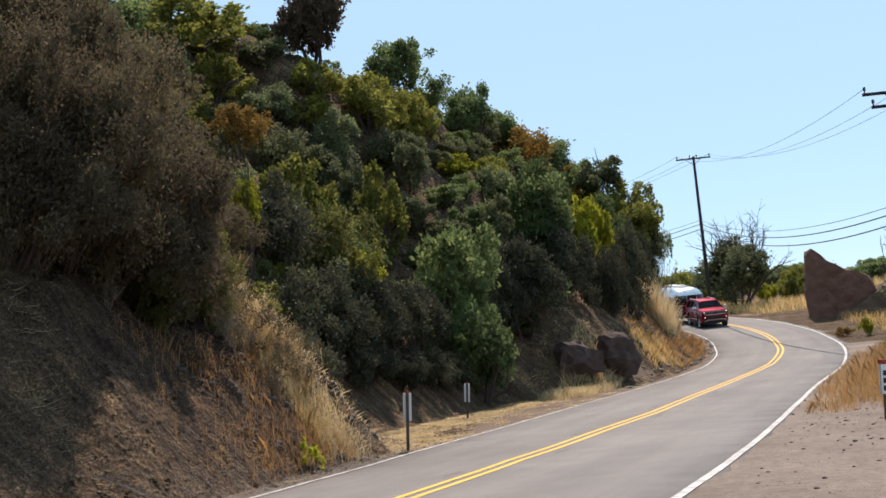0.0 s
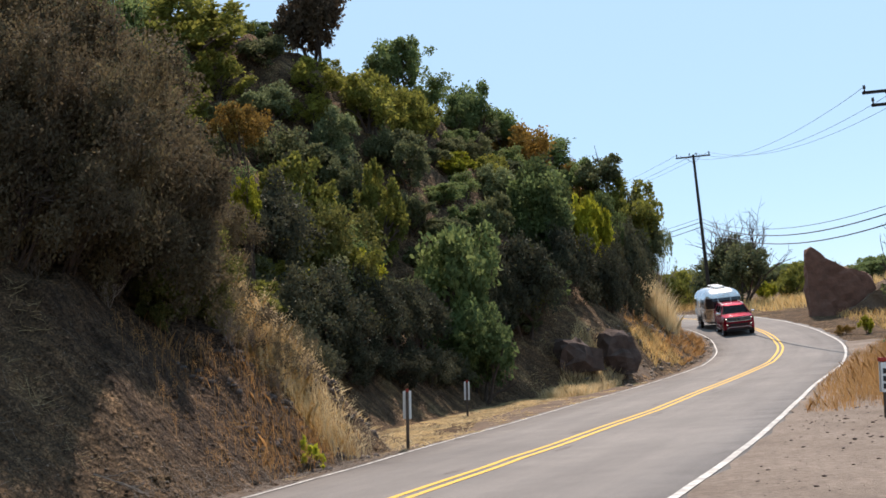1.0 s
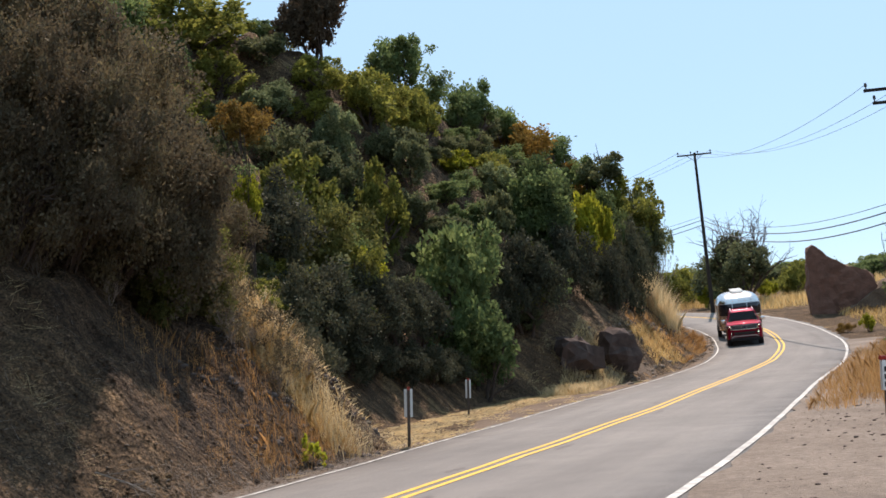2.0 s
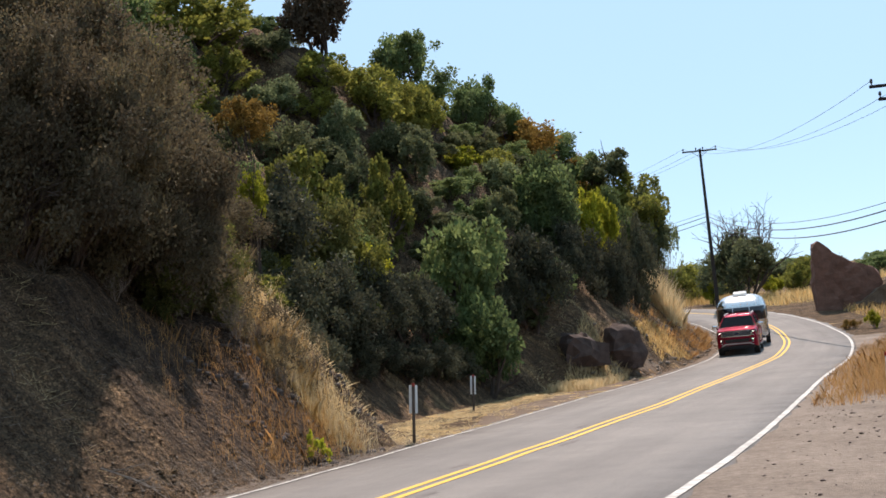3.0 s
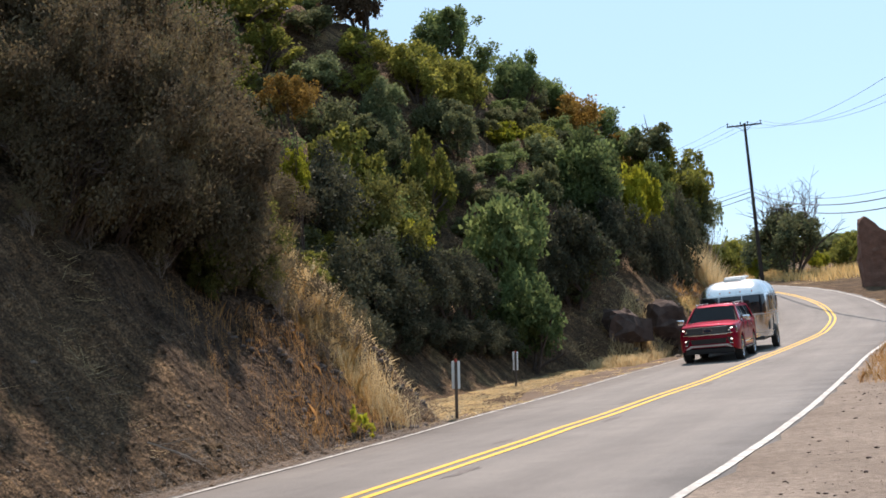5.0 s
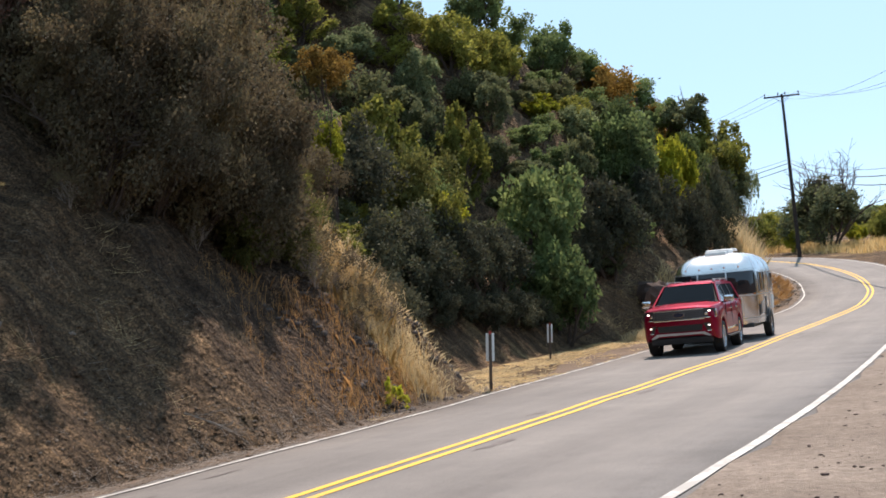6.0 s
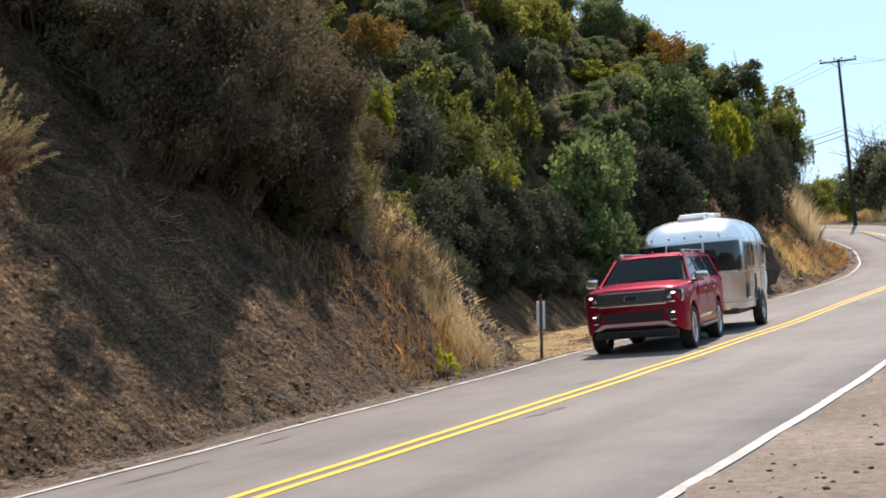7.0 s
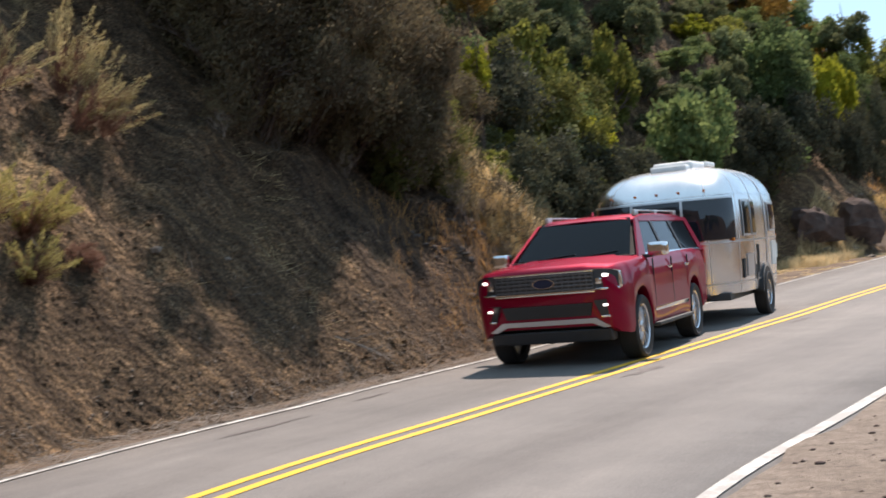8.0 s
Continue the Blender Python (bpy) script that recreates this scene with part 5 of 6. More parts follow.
def dress_verges():
    build_shoulder("shoulder_right", lambda s: -(float(right_half(s)) + 0.13), lambda s: -(HALF + 6.5 - 5.0 * float(smooth(18, 34, s))), -14, 66, PALE_DIRT, "pale dusty dirt shoulder beside the asphalt")
    build_shoulder("shoulder_left", lambda s: float(left_half(s)) + 0.22, lambda s: float(left_half(s)) + 0.62 + 1.3 * float(smooth(27, 34, s) * (1 - smooth(48, 54, s))), -10, 96, GRIT, "narrow brown grit strip at the foot of the bank", 0.008, 0.15)
    r = np.random.RandomState(4)
    # foot of the near bank
    x, y = scatter_on_road(r, 16000, 7, 24, 0.35, 5.0, True)
    stones("clods", x, y, 0.006 + 0.034 * r.uniform(0, 1, 16000) ** 6, GROUND, "brown earth clods and stones on the cut bank", r)
    x, y = scatter_on_road(r, 1900, 7, 24, 0.25, 1.5, True)
    stones("debris", x, y, 0.008 + 0.026 * r.uniform(0, 1, 1900) ** 3, STONE, "loose brown debris along the foot of the bank", r)
    x, y = scatter_on_road(r, 700, 7, 26, 0.3, 3.4, True)
    sticks("twigs", x, y, r.uniform(0.04, 0.3, 700) ** 1.3, r.uniform(0.0012, 0.0035, 700), PALE_TWIG, "dry broken twigs and stalks strewn over the bank", r)
    x, y = scatter_on_road(r, 4200, 7, 24, 0.12, 0.95, True)
    sticks("litter", x, y, r.uniform(0.03, 0.2, 4200), r.uniform(0.0012, 0.004, 4200), PALE_TWIG, "dry straw and leaf litter along the white line", r)
    # drifts of rubble and dry stalks where earth has slid down
    x, y = scatter_on_road(r, 9000, 7, 24, 0.3, 4.4, True)
    e, zz, way = road_frame(x, y)
    drift = ripple(way, 0.25 * e, 1.9, 47)
    x1, y1 = x[drift > 0.35], y[drift > 0.35]
    stones("rubble", x1, y1, 0.008 + 0.06 * r.uniform(0, 1, len(x1)) ** 4, GROUND, "dark earth rubble in drifts on the cut bank", r)
    x1, y1 = x[drift < -0.95], y[drift < -0.95]
    sticks("stalks", x1, y1, r.uniform(0.05, 0.3, len(x1)), r.uniform(0.001, 0.003, len(x1)), PALE_STRAW, "pale dry stalks strewn down the cut bank", r)
    x, y = scatter_on_road(r, 900, 7, 24, 0.15, 0.7, True)
    stones("toe_rubble", x, y, 0.010 + 0.035 * r.uniform(0, 1, 900) ** 3, GROUND, "dark crumbled earth at the foot of the cut", r)
    x, y = scatter_on_road(r, 700, 46, 80, 3.8, 6.0)
    stones("far_debris", x, y, 0.03 + 0.16 * r.uniform(0, 1, 700) ** 3, STONE, "brown stones under the far bank", r)
    # broken shale that shows through on the face of the spur
    x, y = scatter_on_road(r, 1500, 18.0, 23.0, 0.5, 2.6, True)
    lode = ripple(x, y, 1.1, 53) > 0.1
    x, y = x[lode], y[lode]
    stones("shale", x, y, 0.015 + 0.10 * r.uniform(0, 1, len(x)) ** 3, SHALE, "dark grey broken shale on the face of the spur", r)
    # right-hand shoulder
    x, y = scatter_on_road(r, 5000, 5, 34, -9.5, -3.72)
    stones("pebbles", x, y, 0.004 + 0.034 * r.uniform(0, 1, 5000) ** 7, BOULDER, "dark pebbles and clods on the dirt shoulder", r, lift=0.03)
    # straw on the floor of the cove
    x, y = scatter_on_road(r, 52000, 21.5, 50, 3.6, 7.3)
    off = road_frame(x, y)[0] - left_half(y)
    bare = (off < 1.7) & (y > 29) & (ripple(x, y, 1.6, 22) < 0.45)
    keep = (r.uniform(0, 1, len(x)) < 0.35 + 0.65 * (ripple(x, y, 2.2, 21) > -0.1)) & ~bare
    x, y = x[keep], y[keep]
    blades("straw", x, y, land(x, y), r.uniform(0.02, 0.09, len(x)), 0.010, 3.2, PALE_STRAW, "flattened golden straw on the floor of the cove", r)
    # dry grass down the spur's ridge
    rows = []
    for k in range(29):
        u = r.uniform(0, 1)
        cx, cy = -2.35 - 2.9 * u + r.normal(0, 0.22), 22.9 + 1.9 * u + r.normal(0, 0.35)
        n = r.randint(110, 300)
        rows.append(np.stack([cx + r.normal(0, 0.16, n), cy + r.normal(0, 0.2, n), np.full(n, (0.28 + 0.42 * r.uniform()) * (0.7 + 0.5 * u))], 1))
    g = np.concatenate(rows)
    pale = g[r.uniform(0, 1, len(g)) < 0.45]
    blades("pale_grass", pale[:, 0] + 0.12, pale[:, 1], land(pale[:, 0] + 0.12, pale[:, 1]), pale[:, 2] * r.uniform(0.5, 1.2, len(pale)), 0.0042, 0.6, PALE_STRAW, "pale dry grass down the ridge of the spur", r)
    blades("dry_grass", g[:, 0], g[:, 1], land(g[:, 0], g[:, 1]), g[:, 2] * r.uniform(0.5, 1.15, len(g)), 0.0042, 0.6, STRAW, "tall golden dry grass down the ridge of the spur", r)
    rows = []
    for cx, cy, n, h in ((-3.35, 20.4, 150, 0.34), (-3.0, 21.2, 110, 0.3), (-3.6, 21.6, 90, 0.36), (-3.15, 19.9, 110, 0.22), (-2.75, 22.0, 200, 0.28), (-4.3, 20.9, 60, 0.3), (-4.9, 20.6, 60, 0.3)):
        rows.append(np.stack([cx + r.normal(0, 0.2, n), cy + r.normal(0, 0.22, n), np.full(n, h)], 1))
    g = np.concatenate(rows)
    blades("dry_tufts", g[:, 0], g[:, 1], land(g[:, 0], g[:, 1]), g[:, 2] * r.uniform(0.5, 1.2, len(g)), 0.0042, 0.75, RUSTY, "orange-gold tufts of dry grass on the near bank", r)
    # wild oats: thin stalks with drooping seed heads along the ridge
    n = 900
    u = r.uniform(0, 1, n)
    x, y = -2.2 - 3.2 * u + r.normal(0, 0.3, n), 22.9 + 2.0 * u + r.normal(0, 0.4, n)
    oats("wild_oats", x, y, r.uniform(0.35, 0.8, n), PALE_STRAW, "thin wild oat stalks with seed heads on the spur", r)
    x, y = scatter_on_road(r, 260, 16, 22, 0.5, 2.6, True)
    oats("wild_oats", x, y, r.uniform(0.25, 0.6, 260), RUSTY, "rusty wild oat stalks on the near bank", r)
    # grass on the bank behind the second post and between the boulders
    x, y = scatter_on_road(r, 5000, 42, 48.5, 4.6, 6.4)
    blades("bank_grass", x, y, land(x, y), r.uniform(0.12, 0.45, 5000), 0.008, 0.8, PALE_STRAW, "golden grass on the low bank behind the marker", r)
    x, y = scatter_on_road(r, 2200, 53, 60, 4.3, 5.6)
    blades("bank_grass", x, y, land(x, y), r.uniform(0.12, 0.4, 2200), 0.012, 0.8, STRAW, "golden grass below the dark boulder", r)
    # the great tuft above the bend, and straw down the bank
    n = 5200
    x, y = scatter_on_road(r, n, 62.5, 67, 5.5, 6.9)
    blades("tall_grass", x, y, land(x, y), r.uniform(0.5, 2.0, n), 0.009, 0.5, PALE_STRAW, "tall feathery golden grass on top of the bank", r)
    x, y = scatter_on_road(r, 15000, 55, 82, 4.3, 6.6)
    x, y = x[ripple(x, y, 1.3, 61) > 0.15], y[ripple(x, y, 1.3, 61) > 0.15]
    blades("bank_straw", x, y, land(x, y), r.uniform(0.08, 0.42, len(x)), 0.010, 1.2, RUSTY, "matted straw hanging down the bank", r)
    # right-hand side
    x, y = scatter_on_road(r, 56000, 25, 60, -13.5, -3.85)
    keep = ripple(x, y, 3, 33) + 0.4 * r.uniform(-1, 1, len(x)) > -0.35
    x, y = x[keep], y[keep]
    blades("verge_grass", x, y, land(x, y), r.uniform(0.15, 0.8, len(x)) * (0.45 + 0.55 * smooth(3.9, 5.6, np.abs(road_frame(x, y)[0]))), 0.0038, 0.6, RUSTY, "rusty gold dry grass beside the road", r)
    x, y = scatter_on_road(r, 4500, 18, 27, -11, -6.3)
    blades("verge_straw", x, y, land(x, y), r.uniform(0.04, 0.2, 4500), 0.007, 1.2, STRAW, "short pale straw round the sign post", r)
    x, y = scatter_on_road(r, 9000, 50, 84, -17, -6.0)
    blades("slope_grass", x, y, land(x, y), r.uniform(0.15, 0.7, 9000), 0.014, 0.7, STRAW, "dry grass on the slope beside the bend", r)
    x, y = r.uniform(22, 42, 6000), r.uniform(95, 112, 6000)
    e, zz, s = road_frame(x, y)
    x, y = x[np.abs(e) > 5.5], y[np.abs(e) > 5.5]
    blades("field_grass", x, y, land(x, y), r.uniform(0.3, 0.9, len(x)), 0.02, 0.5, STRAW, "golden field grass beyond the bend", r)
    x, y = r.uniform(8, 26, 3500), r.uniform(106, 125, 3500)
    e, zz, s = road_frame(x, y)
    x, y = x[np.abs(e) > 5.0], y[np.abs(e) > 5.0]
    blades("field_grass", x, y, land(x, y), r.uniform(0.3, 0.8, len(x)), 0.02, 0.5, STRAW, "golden grass behind the hill's end", r)


dress_verges()


# ---- small plants near the camera ----
def plume_meshes(seed, stems, leaf=LEAF["plume"]):
    """A fan of curved reddish stems that end in feathery seed spikes: the spikes and the stems."""
    r = np.random.RandomState(seed)
    spikes, twigs = [], []
    for k in range(stems):
        a, lean = r.uniform(0, 6.283), r.uniform(0.05, 0.85)
        way = np.array([math.cos(a) * lean, math.sin(a) * lean, 1.0])
        way /= np.linalg.norm(way)
        length = r.uniform(0.8, 1.7)
        droop = np.array([0.22, 0, -0.14]) * (0.4 + lean)

        def at_part(u):
            return way[None] * (u * length)[:, None] + droop[None] * (u ** 2)[:, None]

        n = 150
        u = 1 - 0.42 * r.uniform(0, 1, n) ** 1.2
        body = np.minimum((1 - u) / 0.12, 1) * 0.04
        at = at_part(u) + r.normal(0, 1, (n, 3)) * body[:, None]
        tip = unit_rows(way[None] + 1.5 * droop[None] + r.normal(0, 0.30, (n, 3)))
        side = unit_rows(np.cross(tip, r.normal(size=(n, 3))))
        ln, wd = 0.085 * r.uniform(0.5, 1.4, (n, 1)), 0.0065
        spikes.append(np.stack([at, at + tip * ln * 0.5 + side * wd, at + tip * ln, at + tip * ln * 0.5 - side * wd], 1))
        # the stem, and bare side twigs along its lower half
        knots = at_part(np.linspace(0, 0.95, 7))
        s2 = np.cross(way, [0.3, 0.5, 0.1])
        s2 = s2 / np.linalg.norm(s2) * 0.007
        twigs.append(np.stack([knots[:-1] - s2, knots[:-1] + s2, knots[1:] + s2 * 0.8, knots[1:] - s2 * 0.8], 1))
        m = 60
        u = r.uniform(0.12, 0.68, m)
        at = at_part(u)
        tip = unit_rows(way[None] + r.normal(0, 0.6, (m, 3)))
        side = unit_rows(np.cross(tip, r.normal(size=(m, 3))))
        ln = 0.16 * r.uniform(0.4, 1.4, (m, 1))
        twigs.append(np.stack([at - side * 0.003, at + side * 0.003, at + tip * ln + side * 0.004, at + tip * ln - side * 0.004], 1))
    out = []
    for name, rows, mat in (("plume", spikes, leaf), ("plume_stem", twigs, LEAF["redbrush"])):
        v = np.concatenate(rows).reshape(-1, 3)
        out.append(array_mesh(name, v, np.arange(len(v)).reshape(-1, 4), mat))
    return out


def near_plants():
    rnd = random.Random(3)
    models = [plume_meshes(8, 24), plume_meshes(19, 20)]
    for k, (x, y, r, h, lean) in enumerate(((-7.85, 15.0, 0.62, 0.85, 26), (-7.55, 15.2, 0.5, 0.62, 34), (-8.2, 15.4, 0.6, 0.9, 18), (-8.5, 13.9, 0.6, 0.85, 26))):
        ob = new("feathery_shrub")
        ob.matrix_basis = pose(x, y, land_at(x, y) - 0.05, rnd.uniform(-8, 8), lean, rnd.uniform(-30, 30)) @ Matrix.Diagonal((r, r, h, 1))
        tagged(ob, "feathery shrub with pale plumes on reddish stems on the cut bank", "shrub", "feathery shrubs")
        for n, me in zip(("plume_mass", "stem_mass"), models[k % 2]):
            p = new(n, me)
            p.parent = ob
    # low yellow-green shrubs below them
    low, low_wood = plume_meshes(33, 30, LEAF["dry_green"])
    for x, y, r, h in ((-7.5, 12.8, 0.55, 0.55), (-7.25, 12.4, 0.5, 0.45), (-7.8, 12.3, 0.55, 0.6), (-7.35, 13.15, 0.42, 0.4)):
        ob = new("low_shrub")
        ob.matrix_basis = pose(x, y, land_at(x, y) - 0.05, rnd.uniform(-10, 10), 34, rnd.uniform(-30, 30)) @ Matrix.Diagonal((r, r, h, 1))
        tagged(ob, "low yellow-green dry shrub on the cut bank", "shrub", "low shrubs")
        for n, me in (("leaves", low), ("twig_mass", low_wood)):
            p = new(n, me)
            p.parent = ob
    # a dead bough that leans among them
    bm = bmesh.new()
    branching(bm, random.Random(31), (0, 0, 0), (0.25, 0, 1), 1.1, 0.016, 2, 3, 0.35)
    ob = part("dead_bough", bm, PALE_TWIG, None)
    ob.matrix_basis = pose(-7.2, 12.9, land_at(-7.2, 12.9) - 0.05, -14, -30, 10)
    tagged(ob, "bare grey bough leaning among the shrubs", "branch")
    # dry twiggy shrubs on the spur
    woods = [wood_mesh("dry_wood", 60 + k, PALE_TWIG, 9, 3, 0.42, 0.014, 0.7) for k in range(3)]
    crown = crown_mesh("dry_crown", 77, 2200, 0.026, 32, LEAF["brush"], 0.5, 0.5, 2.6)
    for k, (x, y, r) in enumerate(((-4.0, 22.0, 0.7), (-4.6, 22.6, 0.9), (-3.9, 23.2, 0.8), (-4.9, 21.6, 0.7), (-5.4, 23.4, 0.9), (-3.3, 22.6, 0.55), (-5.6, 20.0, 0.5), (-6.2, 18.4, 0.5), (-3.0, 23.6, 0.6), (-6.6, 17.2, 0.4))):
        ob = new("dry_shrub")
        ob.matrix_basis = pose(x, y, land_at(x, y), 0, 0, 47 * k) @ Matrix.Diagonal((r, r, r * 1.15, 1))
        tagged(ob, "dry leafless shrub of pale brown twigs on the spur", "shrub", "dry shrubs")
        for n, m in (("twig_mass", woods[k % 3]), ("leaves", crown)):
            p = new(n, m)
            p.parent = ob
    # a fresh green weed by the white line
    ob = new("green_weed")
    x, y = -2.62, 20.9
    ob.matrix_basis = pose(x, y, land_at(x, y), 0, 0, 20) @ Matrix.Diagonal((0.26, 0.26, 0.36, 1))
    tagged(ob, "fresh yellow-green weed growing beside the white line", "weed")
    p = new("leaves", crown_mesh("weed_leaves", 5, 520, 0.13, 20, LEAF["weed"], 0.5))
    p.parent = ob
    p = new("stalks", wood_mesh("weed_stalks", 6, BARK, 5, 1, 0.6, 0.03))
    p.parent = ob
    # pale stone and a broken branch on the bank
    for x, y, s in ((-6.55, 14.3, 0.09), (-6.0, 15.3, 0.05)):
        bm = bmesh.new()
        bmesh.ops.create_icosphere(bm, subdivisions=1, radius=s)
        for v in bm.verts:
            v.co *= rnd.uniform(0.55, 1.25)
            v.co.z *= 0.7
        ob = part("pale_stone", bm, PALE_DIRT, None, "", False)
        ob.location = (x, y, land_at(x, y) + s * 0.4)
        tagged(ob, "pale stone lying on the cut bank", "stone", "pale stones")
    bm = bmesh.new()
    branching(bm, random.Random(17), (0, 0, 0.02), (1, 0.1, 0.06), 0.42, 0.012, 2, 3, 0.4)
    ob = part("fallen_branch", bm, PALE_TWIG, None)
    ob.matrix_basis = pose(-4.75, 15.6, land_at(-4.75, 15.6) + 0.02, 0, 38, -20)
    tagged(ob, "broken pale branch lying on the bank", "branch")


near_plants()


# ---- markers, poles, wires, rocks ----
def build_marker(x, y, high, turn, back):
    ob = new("road_marker")
    ob.matrix_basis = pose(x, y, land_at(x, y) - 0.05, 0, 5, turn)
    tagged(ob, "narrow white road marker on a dark post" if back else "white marker plate with red cap and dark bars on a post", "road marker", "road markers" if back else "")
    bm = bmesh.new()
    box(bm, -0.03, 0.03, -0.045, -0.005, -0.2, high + 0.03, 0.006)
    part("post", bm, POST_WOOD, ob)
    bm = bmesh.new()
    box(bm, -0.085, 0.085, 0.0, 0.012, high - 0.56, high, 0.005)
    plate = part("plate", bm, WHITE_SIGN, ob, "white plate")
    if back:
        bm = bmesh.new()
        box(bm, -0.028, 0.028, -0.05, -0.046, high - 0.02, high + 0.045, 0.0)
        part("reflector", bm, RED_SIGN, ob, "small red reflector")
    else:
        bm = bmesh.new()
        box(bm, -0.095, 0.095, -0.055, 0.02, high - 0.04, high + 0.03, 0.006)
        part("cap", bm, RED_SIGN, ob, "red cap")
        bm = bmesh.new()
        box(bm, -0.085, 0.085, -0.058, -0.05, high - 0.56, high - 0.05, 0.003)
        face = part("face", bm, WHITE_SIGN, ob)
        for k in range(3):
            bm = bmesh.new()
            z = high - 0.20 - 0.13 * k
            box(bm, -0.05, 0.05, -0.064, -0.058, z - 0.045, z + 0.045, 0.002)
            part("dark_bar", bm, BLACK, face)


def build_pole(x, y, top, arms, label):
    ob = new("utility_pole")
    z = land_at(x, y)
    ob.matrix_basis = pose(x, y, z)
    tagged(ob, label, "utility pole", "utility poles")
    h = top - z
    bm = bmesh.new()
    limb(bm, (0, 0, -0.3), (0, 0, h), 0.17, 0.10, 14)
    part("shaft", bm, POLE_WOOD, ob)
    for down, half, turn in arms:
        m = Matrix.Rotation(radians(turn), 4, "Z")
        bm = bmesh.new()
        box(bm, -half, half, 0.10, 0.20, h - down - 0.06, h - down + 0.06, 0.01, 1, m)
        arm = part("crossarm", bm, POLE_WOOD, ob)
        for u in (-0.94, -0.2, 0.2, 0.94):
            bm = bmesh.new()
            limb(bm, (u * half, 0.15, h - down + 0.06), (u * half, 0.15, h - down + 0.16), 0.03, 0.03, 8)
            limb(bm, (u * half, 0.15, h - down + 0.16), (u * half, 0.15, h - down + 0.30), 0.065, 0.05, 8)
            bm.transform(m)
            part("insulator", bm, DARK_INSULATOR, arm, "dark insulator")
        for u in (-1, 1):
            bm = bmesh.new()
            limb(bm, (u * half * 0.45, 0.12, h - down - 0.05), (0, 0.12, h - down - 0.55), 0.02, 0.02, 6)
            bm.transform(m)
            part("brace", bm, POLE_WOOD, arm)
    return ob


def build_wire(a, b, sag, radius, label="dark sagging overhead wire between poles"):
    a, b = Vector(a), Vector(b)
    bm = bmesh.new()
    q = (b - a).to_track_quat("Z", "Y")
    rings = []
    for k in range(25):
        u = k / 24
        p = a.lerp(b, u) - Vector((0, 0, 4 * sag * u * (1 - u)))
        rings.append([bm.verts.new(p + q @ Vector((radius * math.cos(1.2566 * j), radius * math.sin(1.2566 * j), 0))) for j in range(5)])
    for r0, r1 in zip(rings, rings[1:]):
        for j in range(5):
            bm.faces.new((r0[j], r0[(j + 1) % 5], r1[(j + 1) % 5], r1[j]))
    tagged(part("overhead_wire", bm, BLACK, None), label, "wire", "overhead wires")


def build_rock(name, x, y, outline, depth, mat, label, turn=0.0, rough=0.25, seed=0, sink=0.15):
    """A block with the given side outline (along, up), broken up by noise."""
    bm = bmesh.new()
    prism(bm, outline, -depth / 2, depth / 2, "y")
    bmesh.ops.triangulate(bm, faces=bm.faces)
    for k in range(4):
        bmesh.ops.subdivide_edges(bm, edges=[e for e in bm.edges if e.calc_length() > 0.45], cuts=1)
        bmesh.ops.triangulate(bm, faces=bm.faces)
    for v in bm.verts:
        q = v.co * 0.55 + Vector((seed, 2 * seed, 0))
        n1 = noise.fractal(q, 1.0, 2.0, 4)
        n2 = noise.noise(v.co * 2.3 + Vector((seed, 0, seed)))
        c = Vector((v.co.x, v.co.y, 0)) - Vector((sum(p[0] for p in outline) / len(outline), 0, 0))
        v.co += (c.normalized() if c.length else Vector((0, 0, 1))) * rough * (n1 + 0.4 * n2)
        v.co.z += rough * 0.6 * n2 * (v.co.z > 0.3)
    ob = part(name, bm, mat, None, "", False)
    ob.matrix_basis = pose(x, y, land_at(x, y) - sink, 0, 0, turn)
    return tagged(ob, label, "rock")


DARK_INSULATOR = plain("brown_porcelain", (0.05, 0.03, 0.025), 0.3, 0, 0.1)
build_marker(-1.12, 24.4, 1.22, 8, True)
build_marker(0.2, 37.0, 1.12, 8, True)
build_marker(7.25, 21.0, 1.08, 14, False)

P1, P2, P0 = (21.0, 98.0), (18.5, 47.0), (8.0, 165.0)
build_pole(*P1, 11.8, [(0.15, 1.4, 0)], "tall dark wooden utility pole with one crossarm beyond the bend")
build_pole(*P2, 8.3, [(0.1, 1.55, 0), (0.62, 1.25, 0)], "dark wooden utility pole with two crossarms beside the road")
for u in (-1.3, 0.28, 1.3):
    build_wire((P1[0] + u, P1[1] + 0.15, 11.9), (P2[0] + u * 1.1, P2[1] + 0.15, 8.45), 1.3, 0.010)
    build_wire((P0[0] + u, P0[1], 14.0), (P1[0] + u, P1[1] + 0.15, 11.9), 1.6, 0.012)
for z1, z2, sag in ((6.3, 3.7, 1.2), (5.9, 3.3, 1.3), (6.6, 4.0, 1.1)):
    build_wire((P1[0], P1[1], z1), (P2[0], P2[1], z2), sag, 0.03 if z1 < 6.5 else 0.016)
    build_wire((P0[0], P0[1], z1 + 1.5), (P1[0], P1[1], z1), sag, 0.03 if z1 < 6.5 else 0.016)

build_rock("standing_rock", 25.6, 87.0, [(0.0, 0.0), (-0.05, 2.0), (0.12, 4.2), (0.3, 4.85), (0.55, 5.0), (0.95, 4.7), (1.4, 4.2), (2.0, 3.7), (2.7, 3.3), (3.4, 3.05), (4.2, 2.8), (4.6, 1.6), (4.3, 0.0)], 2.4, ROCK,
           "tall red-brown standing rock with a sloping crest beside the bend", -12, 0.22, 3)
build_rock("earth_mound", 29.2, 86.2, [(-2.0, 0), (-1.0, 0.5), (0.3, 1.3), (1.6, 2.1), (3.2, 2.7), (5.5, 3.0), (8.0, 2.8), (9.0, 0)], 4.0, GRIT, "low brown earth mound against the standing rock", -12, 0.25, 6)
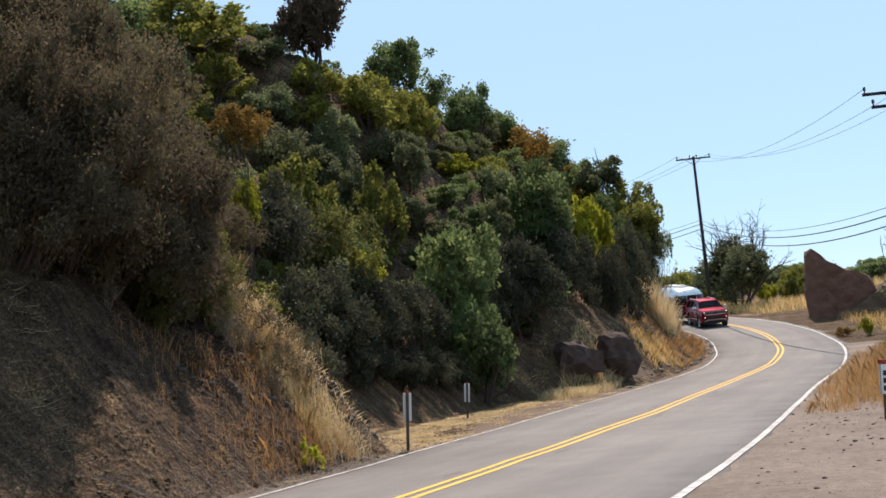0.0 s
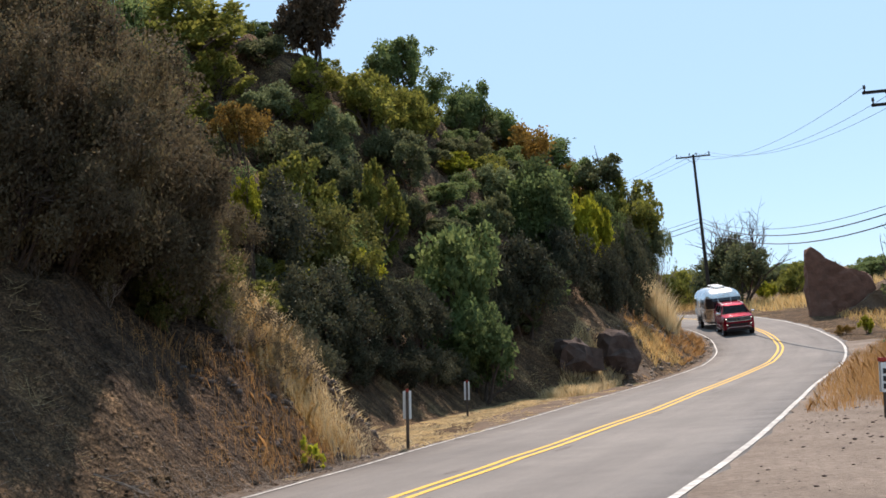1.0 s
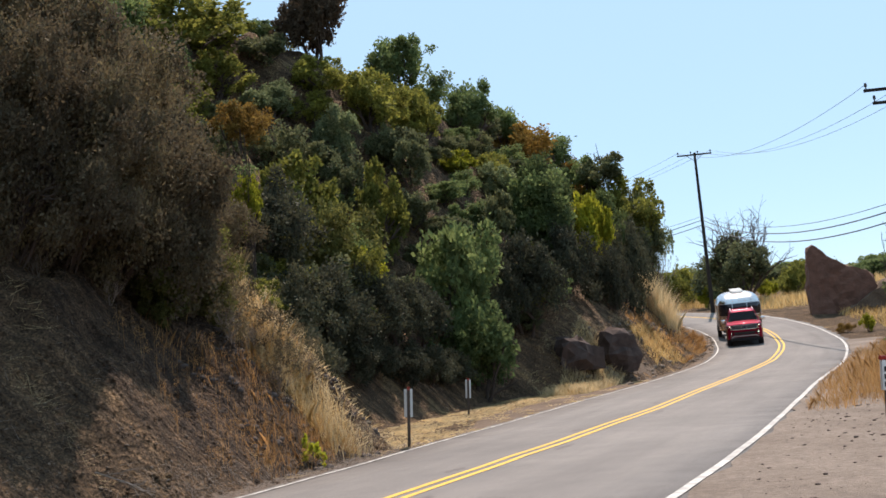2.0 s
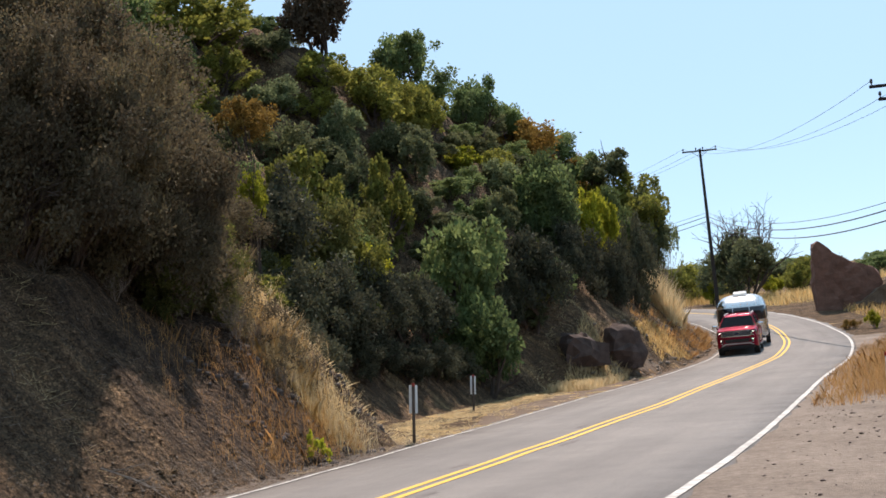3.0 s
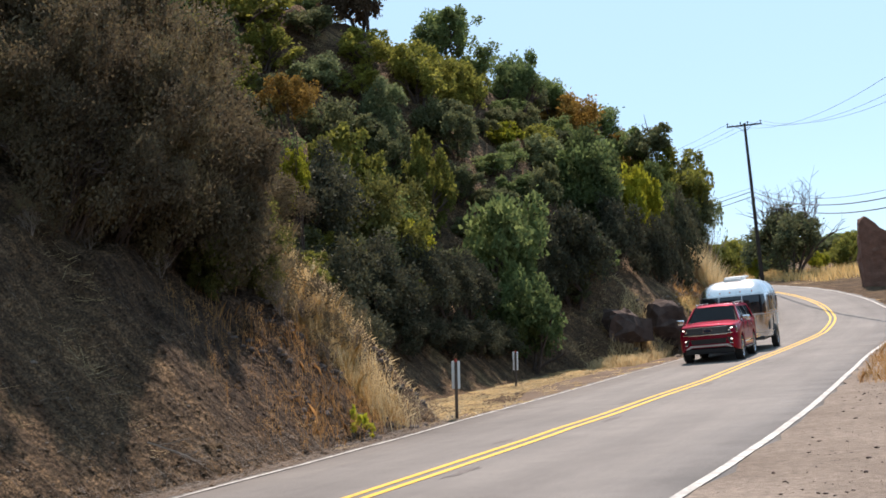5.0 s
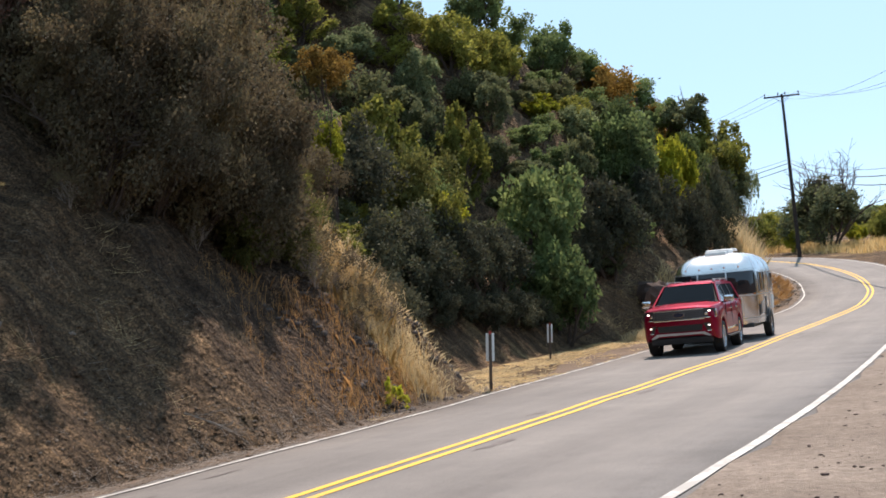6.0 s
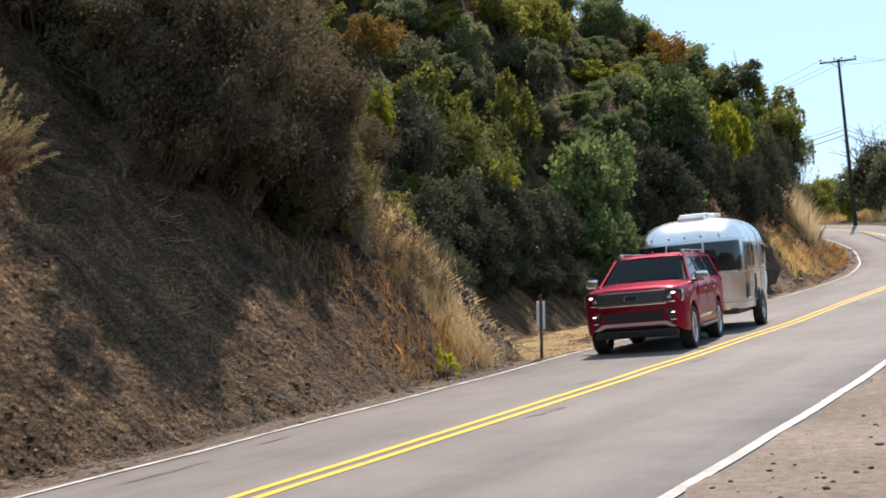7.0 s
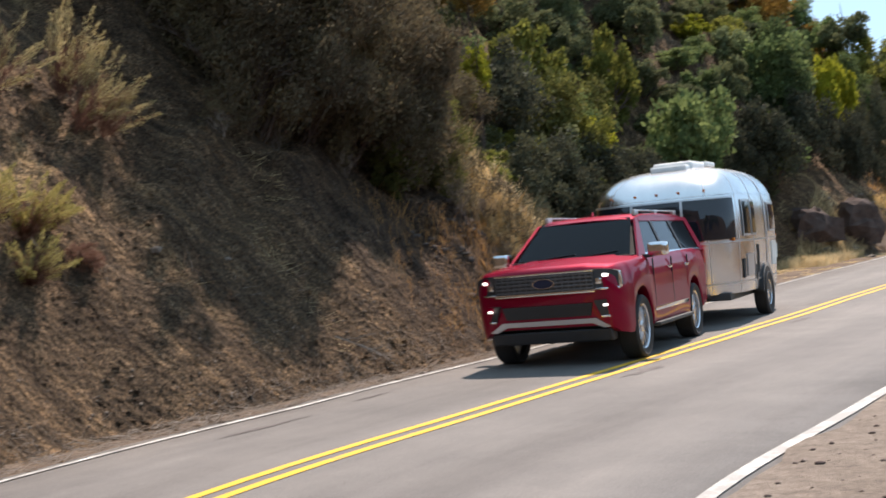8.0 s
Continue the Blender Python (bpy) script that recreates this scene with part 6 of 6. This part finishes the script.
build_rock("boulder", 6.65, 50.4, [(-0.55, 0), (-0.65, 0.9), (-0.4, 1.6), (0.1, 1.8), (0.5, 1.45), (0.6, 0.5), (0.5, 0)], 1.3, BOULDER, "dark upright boulder under the far bank", 20, 0.42, 5, 0.5)
build_rock("boulder", 4.75, 48.6, [(-0.9, 0), (-0.95, 0.7), (-0.4, 1.25), (0.4, 1.3), (0.9, 0.8), (0.8, 0)], 1.3, BOULDER, "broad brown boulder under the far bank", 15, 0.5, 9, 0.45)


# ---- trees beyond the bend and on the right ----
def bare_oak(x, y, r, h, seed):
    ob = new("oak_tree")
    ob.matrix_basis = pose(x, y, land_at(x, y) - 0.1, 0, 0, 40 * seed) @ Matrix.Diagonal((r, r, h, 1))
    tagged(ob, "half-bare oak with crooked dead limbs over a dark green crown", "tree")
    p = new("bough_frame", wood_mesh("oak_limbs", 400 + seed, BARK, 5, 4, 0.72, 0.03, 1.15))
    p.parent = ob
    p.scale = (1.2, 1.2, 1.3)
    p = new("crown", crown_mesh("oak_crown", 91 + seed, 14000, 0.035, 40, LEAF["dark"], 0.3))
    p.parent = ob
    p.scale = (1.15, 1.15, 0.88)


def far_growth():
    rnd = random.Random(12)
    bare_oak(25.2, 106, 3.5, 4.3, 1)
    for x, y, r in ((13.3, 76.0, 1.3), ):
        ob = new("dead_bush")
        ob.matrix_basis = pose(x, y, land_at(x, y), 0, 0, 70) @ Matrix.Diagonal((r, r, 4.0, 1))
        tagged(ob, "grey thinly leaved bush at the hill's end", "bush")
        p = new("twigs", wood_mesh("grey_wood", 71, PALE_TWIG, 7, 4, 0.55, 0.02, 0.5))
        p.parent = ob
        p = new("leaves", crown_mesh("grey_crown", 72, 1800, 0.04, 26, LEAF["sage"], 0.4))
        p.parent = ob
    # tree whose boughs reach in on the right
    bare_oak(17.6, 43.0, 1.9, 3.3, 4)
    for kind, x, y, r, h in (("olive", 20.4, 113, 2.2, 2.4), ("olive", 23.0, 118, 2.6, 2.6), ("oak", 18.0, 118, 2.6, 3.0), ("dark", 26.5, 122, 3.0, 2.6), ("yellow", 22.0, 104.5, 0.8, 1.2),
                             ("olive", 31.5, 112, 1.8, 1.7), ("olive", 34.0, 118, 2.2, 2.0), ("yellow", 28.6, 110, 1.1, 1.2), ("dark", 37.5, 104, 1.4, 0.9), ("yellow", 23.6, 69.5, 0.5, 0.7), ("rust", 22.6, 70.5, 0.6, 0.4)):
        plant(kind, x, y, r, h, rnd)
    for k in range(44):
        x = -10 + 3.4 * k + rnd.uniform(-2, 2)
        y = rnd.uniform(150, 200)
        plant(rnd.choice(("oak", "dark", "olive", "sage")), x, y, rnd.uniform(2.6, 5.0), rnd.uniform(1.8, 2.8), rnd)


def unseen_growth_behind():
    """Unseen trees, added on the slopes behind the camera. They darken what the car's paint and the trailer's skin
    mirror.
    """
    rnd = random.Random(21)
    for k in range(26):
        x, y = -46 + 3.9 * k + rnd.uniform(-1, 1), rnd.uniform(-44, -26)
        if abs(float(road_frame(np.array([x]), np.array([y]))[0][0])) < 9:
            continue
        plant(rnd.choice(("oak", "dark", "olive")), x, y, rnd.uniform(2.6, 4.2), rnd.uniform(2.4, 3.8), rnd)


far_growth()
unseen_growth_behind()


# ---- what moves ----
# seconds, x, y and heading of the car's front axle
CAR_ROWS = [
    (0.0, 18.83, 87.89, -88.5),    (0.5, 18.89, 83.48, -92.5),    (1.0, 18.49, 78.99, -96.2),    (1.5, 17.71, 74.45, -99.6),
    (2.0, 16.62, 69.85, -102.4),    (2.5, 15.29, 65.22, -104.8),    (3.0, 13.80, 60.58, -106.7),    (3.5, 12.18, 55.92, -108.0),
    (4.0, 10.50, 51.28, -108.7),    (4.5, 8.80, 46.65, -108.9),    (5.0, 7.11, 42.06, -108.6),    (5.5, 5.47, 37.53, -107.9),
    (6.0, 3.90, 33.05, -106.9),    (6.5, 2.40, 28.66, -105.8),    (7.0, 0.99, 24.35, -104.6),    (7.5, -0.35, 20.16, -103.5),
    (8.0, -1.62, 16.08, -102.6),
]
# seconds, x, y of the hitch, heading of the trailer
TRAILER_ROWS = [
    (0.0, 18.72, 92.18, -70.5),    (0.5, 19.08, 87.77, -82.1),    (1.0, 18.95, 83.27, -89.7),
    (1.5, 18.42, 78.69, -95.4),    (2.0, 17.55, 74.05, -99.8),    (2.5, 16.39, 69.38, -103.2),    (3.0, 15.03, 64.69, -104.1),
    (3.5, 13.51, 60.01, -106.2),    (4.0, 11.88, 55.35, -107.7),    (4.5, 10.19, 50.72, -108.6),    (5.0, 8.49, 46.14, -109.0),
    (5.5, 6.80, 41.62, -108.9),    (6.0, 5.15, 37.17, -108.3),    (6.5, 3.57, 32.80, -107.5),    (7.0, 2.07, 28.52, -106.4),
    (7.5, 0.65, 24.34, -105.3),    (8.0, -0.69, 20.28, -104.1),
]


def road_height(x, y):
    return float(road_frame(np.array([float(x)]), np.array([float(y)]))[1][0])


def motions():
    def on_road(x, y, head, base, lift=0.0):
        a = radians(head)
        front, back = road_height(x, y), road_height(x - base * math.cos(a), y - base * math.sin(a))
        return pose(x, y, front + lift, 0, math.degrees(math.atan2(back - front, base)), head)

    walk(car, [(t, on_road(x, y, head, 3.11, 0.06)) for t, x, y, head in CAR_ROWS])
    walk(trailer, [(t, on_road(x + 0.3 * math.cos(radians(head)), y + 0.3 * math.sin(radians(head)), head, 3.38)) for t, x, y, head in TRAILER_ROWS])
    # wheels roll with the way that the vehicle covers
    for rows, wheels, radius in ((CAR_ROWS, car_wheels, 0.405), (TRAILER_ROWS, trailer_wheels, 0.39)):
        t, x, y = [np.array([r[k] for r in rows]) for k in range(3)]
        gone = np.concatenate([[0], np.cumsum(np.hypot(np.diff(x), np.diff(y)))])
        for w in wheels:
            at = w.location.copy()
            walk(w, [(k / FPS, pose(*at, 0, math.degrees(float(np.interp(k / FPS, t, gone)) / radius), 0)) for k in range(8 * FPS + 1)])


motions()
